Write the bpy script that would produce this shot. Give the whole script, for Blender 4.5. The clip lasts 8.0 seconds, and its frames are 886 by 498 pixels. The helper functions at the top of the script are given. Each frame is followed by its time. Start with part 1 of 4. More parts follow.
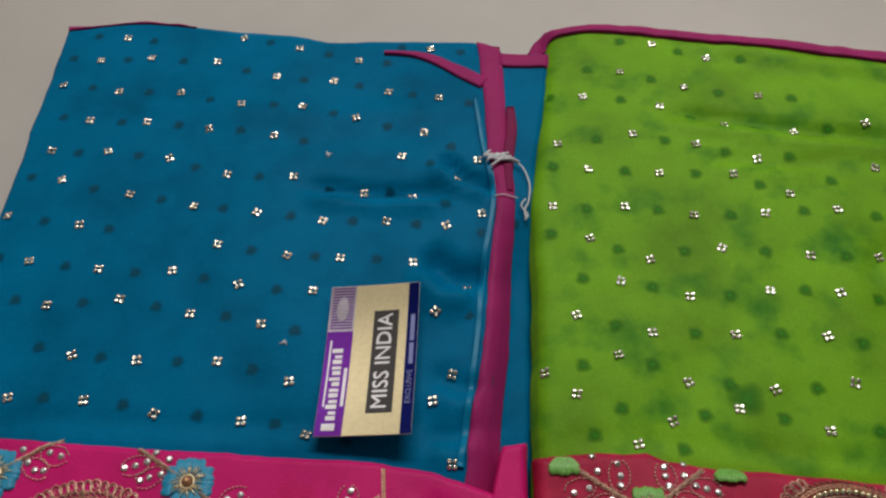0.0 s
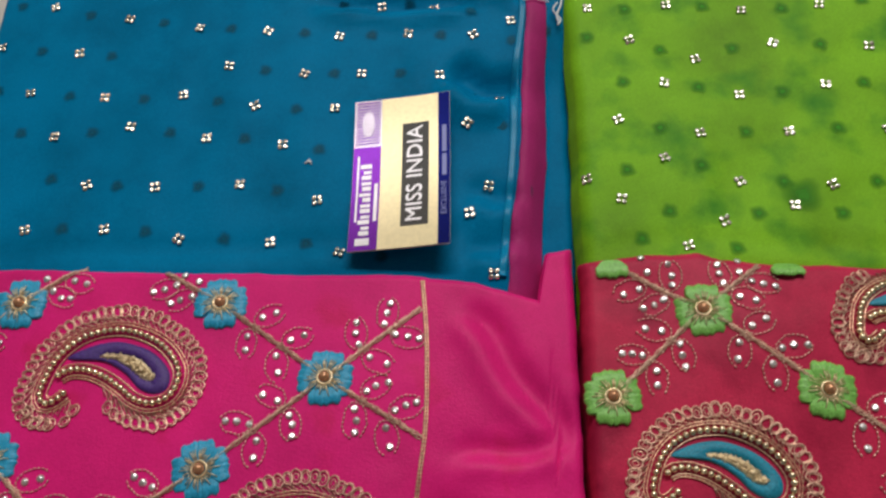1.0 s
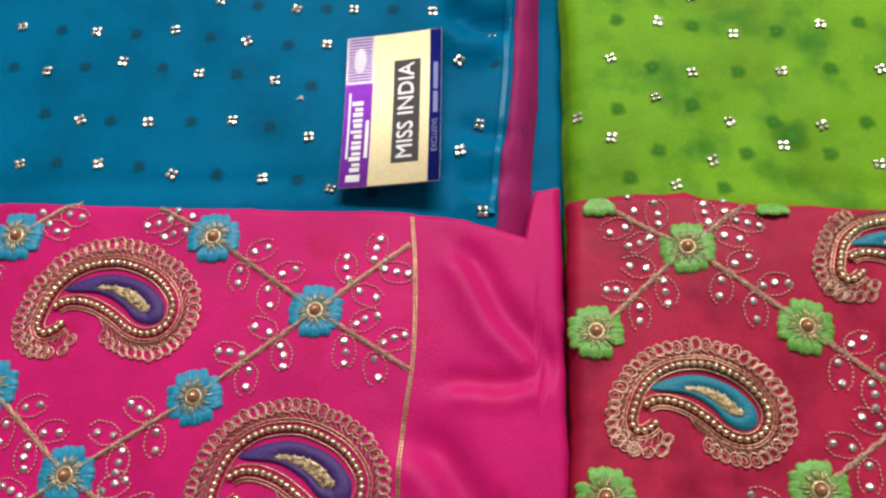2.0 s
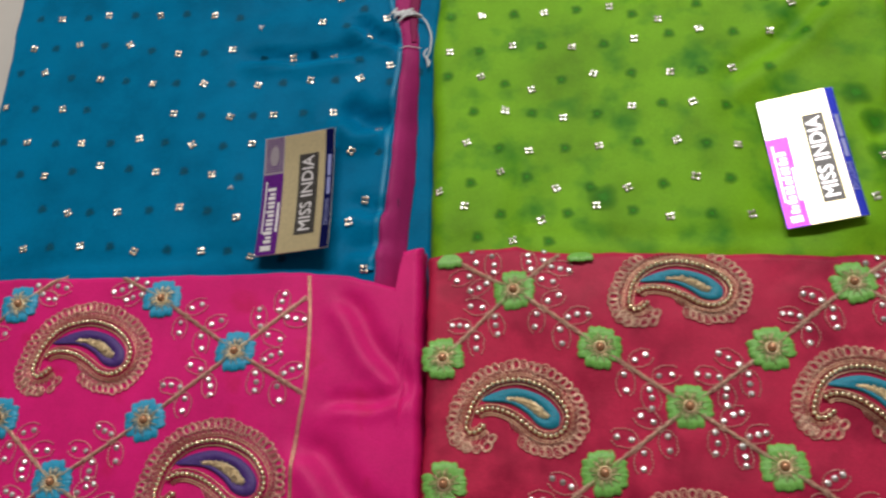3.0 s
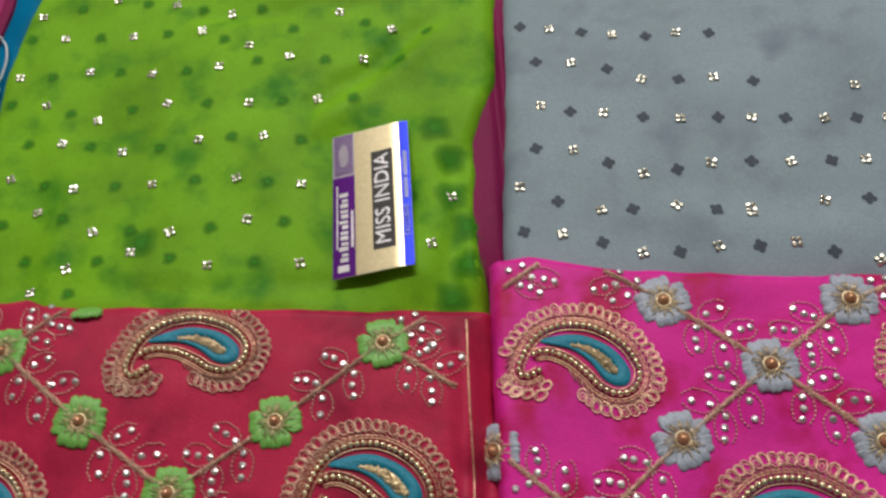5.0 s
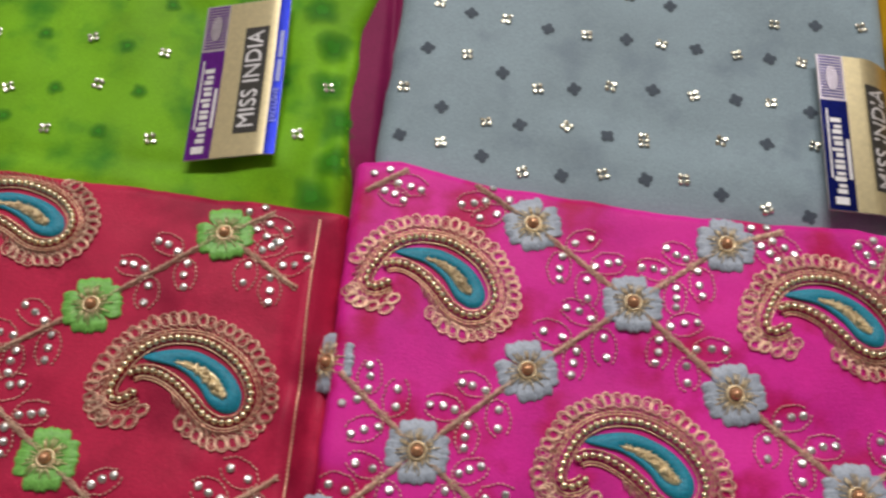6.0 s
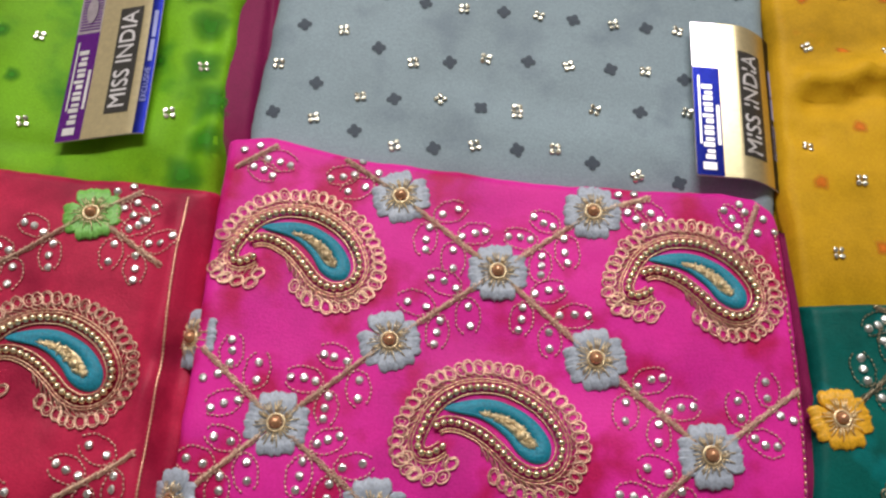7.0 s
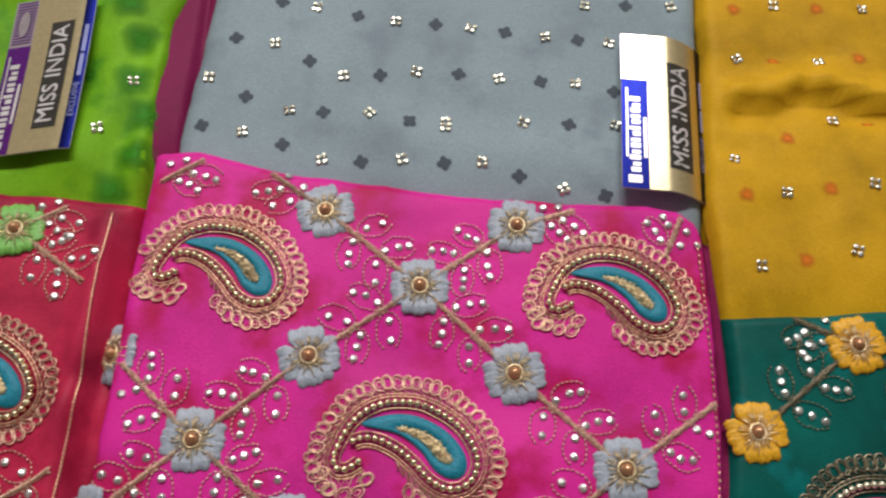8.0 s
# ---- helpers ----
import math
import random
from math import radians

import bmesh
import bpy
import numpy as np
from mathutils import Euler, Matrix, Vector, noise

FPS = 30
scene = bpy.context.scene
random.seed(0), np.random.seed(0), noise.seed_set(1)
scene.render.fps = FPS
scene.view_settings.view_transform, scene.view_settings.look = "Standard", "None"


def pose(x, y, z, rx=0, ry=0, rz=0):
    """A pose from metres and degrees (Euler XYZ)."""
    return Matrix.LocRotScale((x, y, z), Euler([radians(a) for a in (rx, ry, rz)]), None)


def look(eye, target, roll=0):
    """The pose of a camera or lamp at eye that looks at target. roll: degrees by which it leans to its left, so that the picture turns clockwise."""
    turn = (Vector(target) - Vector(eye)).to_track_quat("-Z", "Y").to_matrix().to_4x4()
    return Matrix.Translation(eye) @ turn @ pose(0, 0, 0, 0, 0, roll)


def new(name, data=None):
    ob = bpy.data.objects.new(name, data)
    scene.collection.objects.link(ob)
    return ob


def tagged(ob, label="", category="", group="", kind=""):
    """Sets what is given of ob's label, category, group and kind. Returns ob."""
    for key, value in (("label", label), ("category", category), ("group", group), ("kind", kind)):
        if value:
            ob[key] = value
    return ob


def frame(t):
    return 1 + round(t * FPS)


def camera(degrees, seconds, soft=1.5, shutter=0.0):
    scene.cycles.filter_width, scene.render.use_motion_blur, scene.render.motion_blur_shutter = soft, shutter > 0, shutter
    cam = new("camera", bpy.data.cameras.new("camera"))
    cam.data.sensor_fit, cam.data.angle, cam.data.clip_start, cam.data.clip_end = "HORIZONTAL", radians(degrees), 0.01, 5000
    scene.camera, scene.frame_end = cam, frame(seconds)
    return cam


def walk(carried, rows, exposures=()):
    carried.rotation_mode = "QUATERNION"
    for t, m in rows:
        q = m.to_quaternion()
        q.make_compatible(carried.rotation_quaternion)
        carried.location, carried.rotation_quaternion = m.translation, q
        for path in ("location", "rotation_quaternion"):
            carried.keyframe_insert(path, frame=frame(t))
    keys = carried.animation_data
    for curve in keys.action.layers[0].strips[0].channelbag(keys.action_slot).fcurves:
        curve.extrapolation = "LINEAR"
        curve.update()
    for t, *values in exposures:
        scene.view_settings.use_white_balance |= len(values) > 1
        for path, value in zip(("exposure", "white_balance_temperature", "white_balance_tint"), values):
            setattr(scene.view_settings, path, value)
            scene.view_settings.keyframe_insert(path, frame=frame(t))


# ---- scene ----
cam = camera(58.4, 8.0, 2.4, 0.35)
PATH = [
    (0, (0.015, -0.06, 0.416), (-0.053, 1.038, -1.255), -3.7),
    (0.3, (0.018, -0.061, 0.411), (-0.051, 0.993, -1.288), -4.8),
    (0.5, (0.013, -0.065, 0.4), (-0.058, 0.87, -1.367), -6.3),
    (1, (-0.003, -0.085, 0.372), (-0.094, 0.77, -1.434), -8.4),
    (1.2, (-0.003, -0.088, 0.369), (-0.108, 0.749, -1.444), -9.4),
    (2.3, (0.016, -0.093, 0.385), (-0.089, 0.618, -1.482), -9.9),
    (2.5, (0.052, -0.103, 0.424), (-0.08, 0.609, -1.44), -12.1),
    (2.7, (0.087, -0.13, 0.447), (-0.08, 0.678, -1.375), -15.1),
    (3, (0.121, -0.133, 0.477), (-0.116, 0.692, -1.33), -19.8),
    (3.5, (0.18, -0.167, 0.461), (-0.041, 0.711, -1.322), -19.6),
    (4, (0.213, -0.168, 0.434), (0.025, 0.769, -1.323), -16.0),
    (4.5, (0.325, -0.13, 0.403), (0.156, 0.825, -1.346), -15.2),
    (4.7, (0.348, -0.115, 0.398), (0.205, 0.842, -1.352), -13.9),
    (5.8, (0.393, -0.112, 0.342), (0.37, 0.691, -1.489), -0.8),
    (6, (0.408, -0.115, 0.343), (0.417, 0.678, -1.493), 2.2),
    (6.5, (0.445, -0.113, 0.343), (0.477, 0.65, -1.505), 3.8),
    (7, (0.466, -0.124, 0.341), (0.498, 0.654, -1.5), 2.3),
    (7.5, (0.477, -0.117, 0.348), (0.503, 0.64, -1.503), 2.0),
    (8, (0.501, -0.118, 0.345), (0.538, 0.658, -1.498), 2.4),
]
walk(cam, [(t, look(eye, target, roll)) for t, eye, target, roll in PATH], [(0, -0.75), (0.5, -0.6), (1.2, -0.27), (2.3, 0.0), (2.5, 0.0), (3, -0.28), (3.5, -0.4), (4.5, -0.4), (6, -0.22), (7, 0.0), (8, -0.15)])

# ---- world, lamp, room ----
FLOOR = -0.032
world = bpy.data.worlds.new("room_air")
scene.world = world
world.use_nodes = True
world.node_tree.nodes["Background"].inputs[0].default_value = (0.9, 0.95, 1.0, 1)
world.node_tree.nodes["Background"].inputs[1].default_value = 0.05

LAMP = Vector((0.42, 1.78, 2.55))
lamp_data = bpy.data.lights.new("tube_glow", "AREA")
lamp_data.shape, lamp_data.size, lamp_data.size_y = "RECTANGLE", 2.4, 0.16
lamp_data.energy, lamp_data.color = 95.0, (1.0, 0.95, 0.9)
lamp = new("tube_glow", lamp_data)
lamp.matrix_world = look(LAMP - Vector((0, 0, 0.035)), (0.5, 1.2, FLOOR))


# ---- small tools ----
PLACED = {}


class Geo:
    """Vertices and faces gathered for one mesh."""

    def __init__(self):
        self.v, self.f = [], []

    def quad_grid(self, rows):
        base, m = len(self.v), len(rows[0])
        for row in rows:
            self.v.extend(row)
        for i in range(len(rows) - 1):
            for j in range(m - 1):
                a = base + i * m + j
                self.f.append((a, a + 1, a + m + 1, a + m))

    def tube(self, pts, r, sides=5, closed=False, flat=1.0, twist=0.0):
        """A round thread along pts; r is a number or a function of the step."""
        n, base = len(pts), len(self.v)
        pts = [Vector(p) for p in pts]
        for i, p in enumerate(pts):
            a = pts[(i - 1) % n] if closed or i else p
            b = pts[(i + 1) % n] if closed or i < n - 1 else p
            d = b - a
            side = Vector((-d.y, d.x, 0))
            side = side.normalized() if side.length > 1e-9 else Vector((1, 0, 0))
            up = Vector((0, 0, 1))
            rad = r(i) if callable(r) else r
            for k in range(sides):
                w = 2 * math.pi * k / sides + twist * i
                self.v.append(p + side * (rad * math.cos(w)) + up * (rad * flat * math.sin(w)))
        for i in range(n if closed else n - 1):
            for k in range(sides):
                a, b = base + i * sides, base + ((i + 1) % n) * sides
                self.f.append((a + k, a + (k + 1) % sides, b + (k + 1) % sides, b + k))
        if not closed:
            self.f.append(tuple(base + k for k in reversed(range(sides))))
            self.f.append(tuple(base + (n - 1) * sides + k for k in range(sides)))

    def ball(self, c, r, seg=8, rings=5, squash=1.0):
        c, base = Vector(c), len(self.v)
        for i in range(1, rings):
            th = math.pi * i / rings
            for k in range(seg):
                w = 2 * math.pi * k / seg
                self.v.append(c + Vector((r * math.sin(th) * math.cos(w), r * math.sin(th) * math.sin(w), r * squash * math.cos(th))))
        top = len(self.v)
        self.v.append(c + Vector((0, 0, r * squash)))
        self.v.append(c - Vector((0, 0, r * squash)))
        for k in range(seg):
            n = (k + 1) % seg
            self.f.append((top, base + k, base + n))
            last = base + (rings - 2) * seg
            self.f.append((top + 1, last + n, last + k))
            for i in range(rings - 2):
                a = base + i * seg
                self.f.append((a + k, a + seg + k, a + seg + n, a + n))

    def slab(self, ring, z0, z1):
        """A flat plate with the outline ring between two heights."""
        base, n = len(self.v), len(ring)
        self.v.extend(Vector((x, y, z1)) for x, y in ring)
        self.v.extend(Vector((x, y, z0)) for x, y in ring)
        self.f.append(tuple(base + k for k in range(n)))
        for k in range(n):
            self.f.append((base + k, base + n + k, base + n + (k + 1) % n, base + (k + 1) % n))

    def mesh(self, name, material, smooth=True):
        me = bpy.data.meshes.new(name)
        me.from_pydata([tuple(p) for p in self.v], [], self.f)
        me.materials.append(material)
        me.polygons.foreach_set("use_smooth", [smooth] * len(me.polygons))
        me.update()
        return me


def root(name, x, y, z, label, category, group="", kind=""):
    ob = new(name)
    ob.empty_display_size = 0.02
    ob.matrix_basis = Matrix.Translation((x, y, z))
    PLACED[ob] = ob.matrix_basis.copy()
    return tagged(ob, label, category, group, kind)


def part(name, mesh, parent, m=None, label=""):
    """A mesh at the world pose m, as a part of parent."""
    ob = new(name, mesh)
    m = m or Matrix()
    ob.parent = parent
    ob.matrix_parent_inverse = PLACED[parent].inverted()
    ob.matrix_basis = m
    PLACED[ob] = m.copy()
    return tagged(ob, label)


def solid(name, mesh, label="", category="", group="", kind=""):
    ob = new(name, mesh)
    PLACED[ob] = Matrix()
    return tagged(ob, label, category, group, kind)


def box_geo(geo, lo, hi):
    geo.slab([(lo[0], lo[1]), (hi[0], lo[1]), (hi[0], hi[1]), (lo[0], hi[1])], lo[2], hi[2])
    n = len(geo.v)
    geo.f.append((n - 1, n - 2, n - 3, n - 4))


def spline(pts, steps, closed=False):
    """A smooth line through a few points."""
    pts, out = [Vector(p).to_3d() for p in pts], []
    n = len(pts)
    for i in range(n if closed else n - 1):
        p0 = pts[(i - 1) % n] if closed or i else pts[0]
        p1, p2 = pts[i], pts[(i + 1) % n]
        p3 = pts[(i + 2) % n] if closed or i < n - 2 else pts[-1]
        for k in range(steps):
            t = k / steps
            out.append(0.5 * ((2 * p1) + (p2 - p0) * t + (2 * p0 - 5 * p1 + 4 * p2 - p3) * t * t + (3 * p1 - p0 - 3 * p2 + p3) * t ** 3))
    if not closed:
        out.append(pts[-1])
    return out


def resample(pts, gap, closed=False):
    """Even steps of about gap along a line."""
    pts = list(pts) + ([pts[0]] if closed else [])
    lens = [0.0]
    for a, b in zip(pts, pts[1:]):
        lens.append(lens[-1] + (b - a).length)
    n = max(2, round(lens[-1] / gap))
    out, j = [], 0
    for i in range(n if closed else n + 1):
        s = lens[-1] * i / n
        while j < len(pts) - 2 and lens[j + 1] < s:
            j += 1
        f = (s - lens[j]) / max(1e-9, lens[j + 1] - lens[j])
        out.append(pts[j].lerp(pts[j + 1], min(1, f)))
    return out


# ---- materials ----
def base_material(name):
    m = bpy.data.materials.new(name)
    m.use_nodes = True
    nt = m.node_tree
    return m, nt, nt.nodes["Principled BSDF"]


def noise_node(nt, scale, detail=3.0, rough=0.55, vector=None):
    n = nt.nodes.new("ShaderNodeTexNoise")
    n.inputs["Scale"].default_value, n.inputs["Detail"].default_value, n.inputs["Roughness"].default_value = scale, detail, rough
    if vector:
        nt.links.new(vector, n.inputs["Vector"])
    return n


def ramp(nt, source, stops):
    r = nt.nodes.new("ShaderNodeValToRGB")
    while len(r.color_ramp.elements) < len(stops):
        r.color_ramp.elements.new(0.5)
    for e, (at, c) in zip(r.color_ramp.elements, stops):
        e.position, e.color = at, (*c, 1)
    nt.links.new(source, r.inputs["Fac"])
    return r


def mul(c, k):
    return tuple(min(1.0, x * k) for x in c)


def fabric(name, colour, dark=0.72, light=1.15, blot=None, blot_from=0.62, blot_soft=0.16, rough=0.55, sheen=0.03, weave=0.3, gloss=0.12):
    """Thin woven cloth: dye a little uneven, fine thread relief, optional soft blots of a second colour."""
    m, nt, bsdf = base_material(name)
    co = nt.nodes.new("ShaderNodeTexCoord")
    wide = noise_node(nt, 16.0, 4.0, 0.6, co.outputs["Object"])
    tone = ramp(nt, wide.outputs["Fac"], [(0.3, mul(colour, dark)), (0.52, colour), (0.75, mul(colour, light))])
    out = tone.outputs["Color"]
    if blot:
        spots = noise_node(nt, 30.0, 3.0, 0.55, co.outputs["Object"])
        where = ramp(nt, spots.outputs["Fac"], [(blot_from, (0, 0, 0)), (blot_from + blot_soft, (1, 1, 1))])
        mix = nt.nodes.new("ShaderNodeMix")
        mix.data_type = "RGBA"
        nt.links.new(where.outputs["Color"], mix.inputs["Factor"])
        nt.links.new(out, mix.inputs["A"])
        mix.inputs["B"].default_value = (*blot, 1)
        out = mix.outputs["Result"]
    fine = noise_node(nt, 900.0, 2.0, 0.7, co.outputs["Object"])
    speck = nt.nodes.new("ShaderNodeMix")
    speck.data_type, speck.blend_type = "RGBA", "OVERLAY"
    speck.inputs["Factor"].default_value = 0.28
    nt.links.new(out, speck.inputs["A"])
    nt.links.new(fine.outputs["Fac"], speck.inputs["B"])
    nt.links.new(speck.outputs["Result"], bsdf.inputs["Base Color"])
    bump = nt.nodes.new("ShaderNodeBump")
    bump.inputs["Strength"].default_value, bump.inputs["Distance"].default_value = weave, 0.0006
    nt.links.new(fine.outputs["Fac"], bump.inputs["Height"])
    nt.links.new(bump.outputs["Normal"], bsdf.inputs["Normal"])
    bsdf.inputs["Roughness"].default_value = rough
    bsdf.inputs["Sheen Weight"].default_value = sheen
    bsdf.inputs["Sheen Roughness"].default_value = 0.4
    bsdf.inputs["Sheen Tint"].default_value = (*mul(colour, 1.6), 1)
    bsdf.inputs["Specular IOR Level"].default_value = gloss
    return m


def dyed(name, colour):
    """Dye that soaks into the cloth below and fades by the print's own strength."""
    m = fabric(name, colour, 0.9, 1.1)
    nt = m.node_tree
    at = nt.nodes.new("ShaderNodeAttribute")
    at.attribute_name = "dye"
    scaled = nt.nodes.new("ShaderNodeMath")
    scaled.operation = "MULTIPLY"
    scaled.inputs[1].default_value = 0.92
    nt.links.new(at.outputs["Fac"], scaled.inputs[0])
    nt.links.new(scaled.outputs[0], nt.nodes["Principled BSDF"].inputs["Alpha"])
    return m


def metal(name, colour, rough, spread=0.12, bump_at=0.0, metallic=1.0):
    """Metal thread or foil; each piece or stretch a little different."""
    m, nt, bsdf = base_material(name)
    co = nt.nodes.new("ShaderNodeTexCoord")
    info = nt.nodes.new("ShaderNodeObjectInfo")
    n = noise_node(nt, 400.0, 2.0, 0.6, co.outputs["Object"])
    add = nt.nodes.new("ShaderNodeMath")
    add.operation = "MULTIPLY_ADD"
    add.inputs[1].default_value = 0.35
    nt.links.new(info.outputs["Random"], add.inputs[0])
    nt.links.new(n.outputs["Fac"], add.inputs[2])
    tone = ramp(nt, add.outputs[0], [(0.3, mul(colour, 1 - 2.2 * spread)), (0.9, mul(colour, 1 + spread))])
    nt.links.new(tone.outputs["Color"], bsdf.inputs["Base Color"])
    bsdf.inputs["Metallic"].default_value, bsdf.inputs["Roughness"].default_value = metallic, rough
    if bump_at:
        b = nt.nodes.new("ShaderNodeBump")
        f = noise_node(nt, bump_at, 2.0, 0.6, co.outputs["Object"])
        b.inputs["Strength"].default_value, b.inputs["Distance"].default_value = 0.5, 0.0004
        nt.links.new(f.outputs["Fac"], b.inputs["Height"])
        nt.links.new(b.outputs["Normal"], bsdf.inputs["Normal"])
    return m


def plain(name, colour, rough=0.5, metallic=0.0, scale=60.0, spread=0.12, bump=0.0, coat=0.0):
    m, nt, bsdf = base_material(name)
    co = nt.nodes.new("ShaderNodeTexCoord")
    n = noise_node(nt, scale, 4.0, 0.6, co.outputs["Object"])
    tone = ramp(nt, n.outputs["Fac"], [(0.3, mul(colour, 1 - spread)), (0.7, mul(colour, 1 + spread))])
    nt.links.new(tone.outputs["Color"], bsdf.inputs["Base Color"])
    bsdf.inputs["Roughness"].default_value, bsdf.inputs["Metallic"].default_value = rough, metallic
    bsdf.inputs["Coat Weight"].default_value = coat
    if bump:
        b = nt.nodes.new("ShaderNodeBump")
        b.inputs["Strength"].default_value, b.inputs["Distance"].default_value = bump, 0.002
        nt.links.new(n.outputs["Fac"], b.inputs["Height"])
        nt.links.new(b.outputs["Normal"], bsdf.inputs["Normal"])
    return m


BLUE, GREEN, GREY, YELLOW = (0.0, 0.160, 0.338), (0.18, 0.435, 0.013), (0.27, 0.35, 0.405), (0.63, 0.355, 0.013)
PINK, ROSE, MAGENTA, EMERALD = (0.68, 0.014, 0.19), (0.51, 0.024, 0.080), (0.72, 0.028, 0.345), (0.002, 0.098, 0.086)
M_BLUE = fabric("blue_georgette", BLUE, 0.72, 1.15, rough=0.42, sheen=0.0, gloss=0.02)
# The scarf's blue made lighter and glossier: sheen on the fold, painted in.
M_BLUE_SHEEN = fabric("blue_sheen_edge", (0.002, 0.21, 0.41), 0.8, 1.15, rough=0.35, gloss=0.2)
# The green blots mix uneven dye with painted shade from folds and lower layers.
M_GREEN = fabric("lime_georgette", GREEN, 0.68, 1.2, (0.045, 0.23, 0.012), 0.51, 0.22)
M_GREY = fabric("grey_georgette", GREY, 0.86, 1.08, (0.19, 0.245, 0.30), 0.54, 0.25)
M_YELLOW = fabric("mustard_georgette", YELLOW, 0.66, 1.1, (0.66, 0.20, 0.01), 0.66)
M_PINK = fabric("hot_pink_silk", PINK, 0.8, 1.15, (0.55, 0.012, 0.09), 0.58, 0.2, rough=0.45)
# The dark rose blots put shade of the sloping silk into its colour.
M_ROSE = fabric("rose_silk", ROSE, 0.68, 1.15, (0.29, 0.010, 0.045), 0.48, 0.2, rough=0.45)
M_MAGENTA = fabric("magenta_silk", MAGENTA, 0.74, 1.12, (0.50, 0.012, 0.11), 0.49, 0.14, rough=0.45)
M_EMERALD = fabric("emerald_silk", EMERALD, 0.45, 1.5, (0.003, 0.22, 0.24), 0.58, rough=0.42)
M_PIPING = fabric("plum_piping", (0.36, 0.022, 0.15), 0.85, 1.15)
# The plum piping again, with shade put into a darker colour.
M_SHADE_PIPING = fabric("shaded_plum_piping", (0.22, 0.012, 0.08), 0.8, 1.2)
M_PRINT_BLUE = dyed("blue_print", (0.0, 0.088, 0.155))
# Colours the green prints and also the painted shade of the scarf's folds.
M_PRINT_SHADE_GREEN = dyed("green_print_and_shade", (0.045, 0.255, 0.014))
M_PRINT_GREY = dyed("slate_print", (0.075, 0.095, 0.125))
M_PRINT_ORANGE = dyed("orange_print", (0.75, 0.20, 0.02))
M_GOLD = metal("copper_gold_thread", (0.84, 0.50, 0.36), 0.3, 0.22, 1800.0, 0.75)
M_ROSE_THREAD = metal("rose_gold_thread", (0.95, 0.62, 0.52), 0.4, 0.15, 1800.0, 0.6)
M_STEM = metal("stem_gold_thread", (0.95, 0.62, 0.47), 0.4, 0.22, 2200.0, 0.45)
M_LACE = metal("copper_lace_thread", (0.90, 0.56, 0.43), 0.33, 0.22, 1800.0, 0.75)
M_PALE_GOLD = metal("pale_gold_thread", (0.92, 0.70, 0.45), 0.35, 0.18, 1800.0, 0.7)
M_BEAD = metal("gold_bead", (0.97, 0.78, 0.56), 0.24, 0.15)
M_ANTIQUE = metal("antique_thread", (0.42, 0.36, 0.26), 0.35, 0.15, 1800.0)
M_SEQUIN = metal("pale_gold_sequin", (0.99, 0.90, 0.75), 0.24, 0.15)
M_STONE = metal("mirror_stone", (0.90, 0.95, 1.0), 0.3, 0.1)
M_PEARL = plain("bronze_pearl", (0.55, 0.28, 0.15), 0.22, 0.55, 200.0, 0.1, 0, 0.6)
M_THREAD_TEAL = plain("teal_thread", (0.004, 0.235, 0.36), 0.5, 0, 900.0, 0.3, 0.3)
M_THREAD_NAVY = plain("violet_thread", (0.06, 0.02, 0.19), 0.5, 0, 900.0, 0.3, 0.3)
M_FLOWER_BLUE = plain("sky_blue_floss", (0.02, 0.33, 0.56), 0.42, 0, 700.0, 0.25, 0.2)
M_FLOWER_GREEN = plain("apple_green_floss", (0.20, 0.50, 0.10), 0.42, 0, 700.0, 0.25, 0.2)
M_FLOWER_GREY = plain("silver_grey_floss", (0.40, 0.45, 0.55), 0.42, 0, 700.0, 0.25, 0.2)
M_FLOWER_YELLOW = plain("golden_floss", (0.80, 0.42, 0.02), 0.42, 0, 700.0, 0.25, 0.2)
M_COTTON = plain("white_cotton", (0.75, 0.78, 0.82), 0.8, 0, 600.0, 0.15, 0.4)
M_FLOORING = plain("pale_grey_flooring", (0.52, 0.50, 0.47), 0.45, 0, 7.0, 0.06, 0.05)
# Kept dull so that the added walls and ceiling bounce little light.
M_WALL = plain("dull_beige_wall", (0.34, 0.32, 0.29), 0.85, 0, 4.0, 0.04, 0.05)
M_CARD = plain("card_back", (0.7, 0.68, 0.62), 0.6)
M_FOIL = metal("gold_foil", (0.74, 0.64, 0.40), 0.29, 0.06)
M_FOIL_PURPLE = metal("purple_foil", (0.22, 0.04, 0.44), 0.24, 0.1)
M_FOIL_BLUE = metal("blue_foil", (0.008, 0.012, 0.12), 0.28, 0.1)
M_FOIL_SILVER = metal("silver_foil", (0.66, 0.60, 0.72), 0.25, 0.1)
M_INK = plain("black_ink", (0.025, 0.022, 0.02), 0.35)
M_PALE_INK = plain("silver_ink", (0.82, 0.80, 0.84), 0.3, 0.5)
M_BLUE_INK = plain("pale_blue_ink", (0.25, 0.28, 0.6), 0.4)
M_STEEL = plain("white_enamel", (0.8, 0.8, 0.8), 0.4)
M_GLOW, glow_nt, glow_bsdf = base_material("lit_tube")
glow_bsdf.inputs["Emission Color"].default_value = (1, 0.95, 0.9, 1)
glow_bsdf.inputs["Emission Strength"].default_value = 14.0

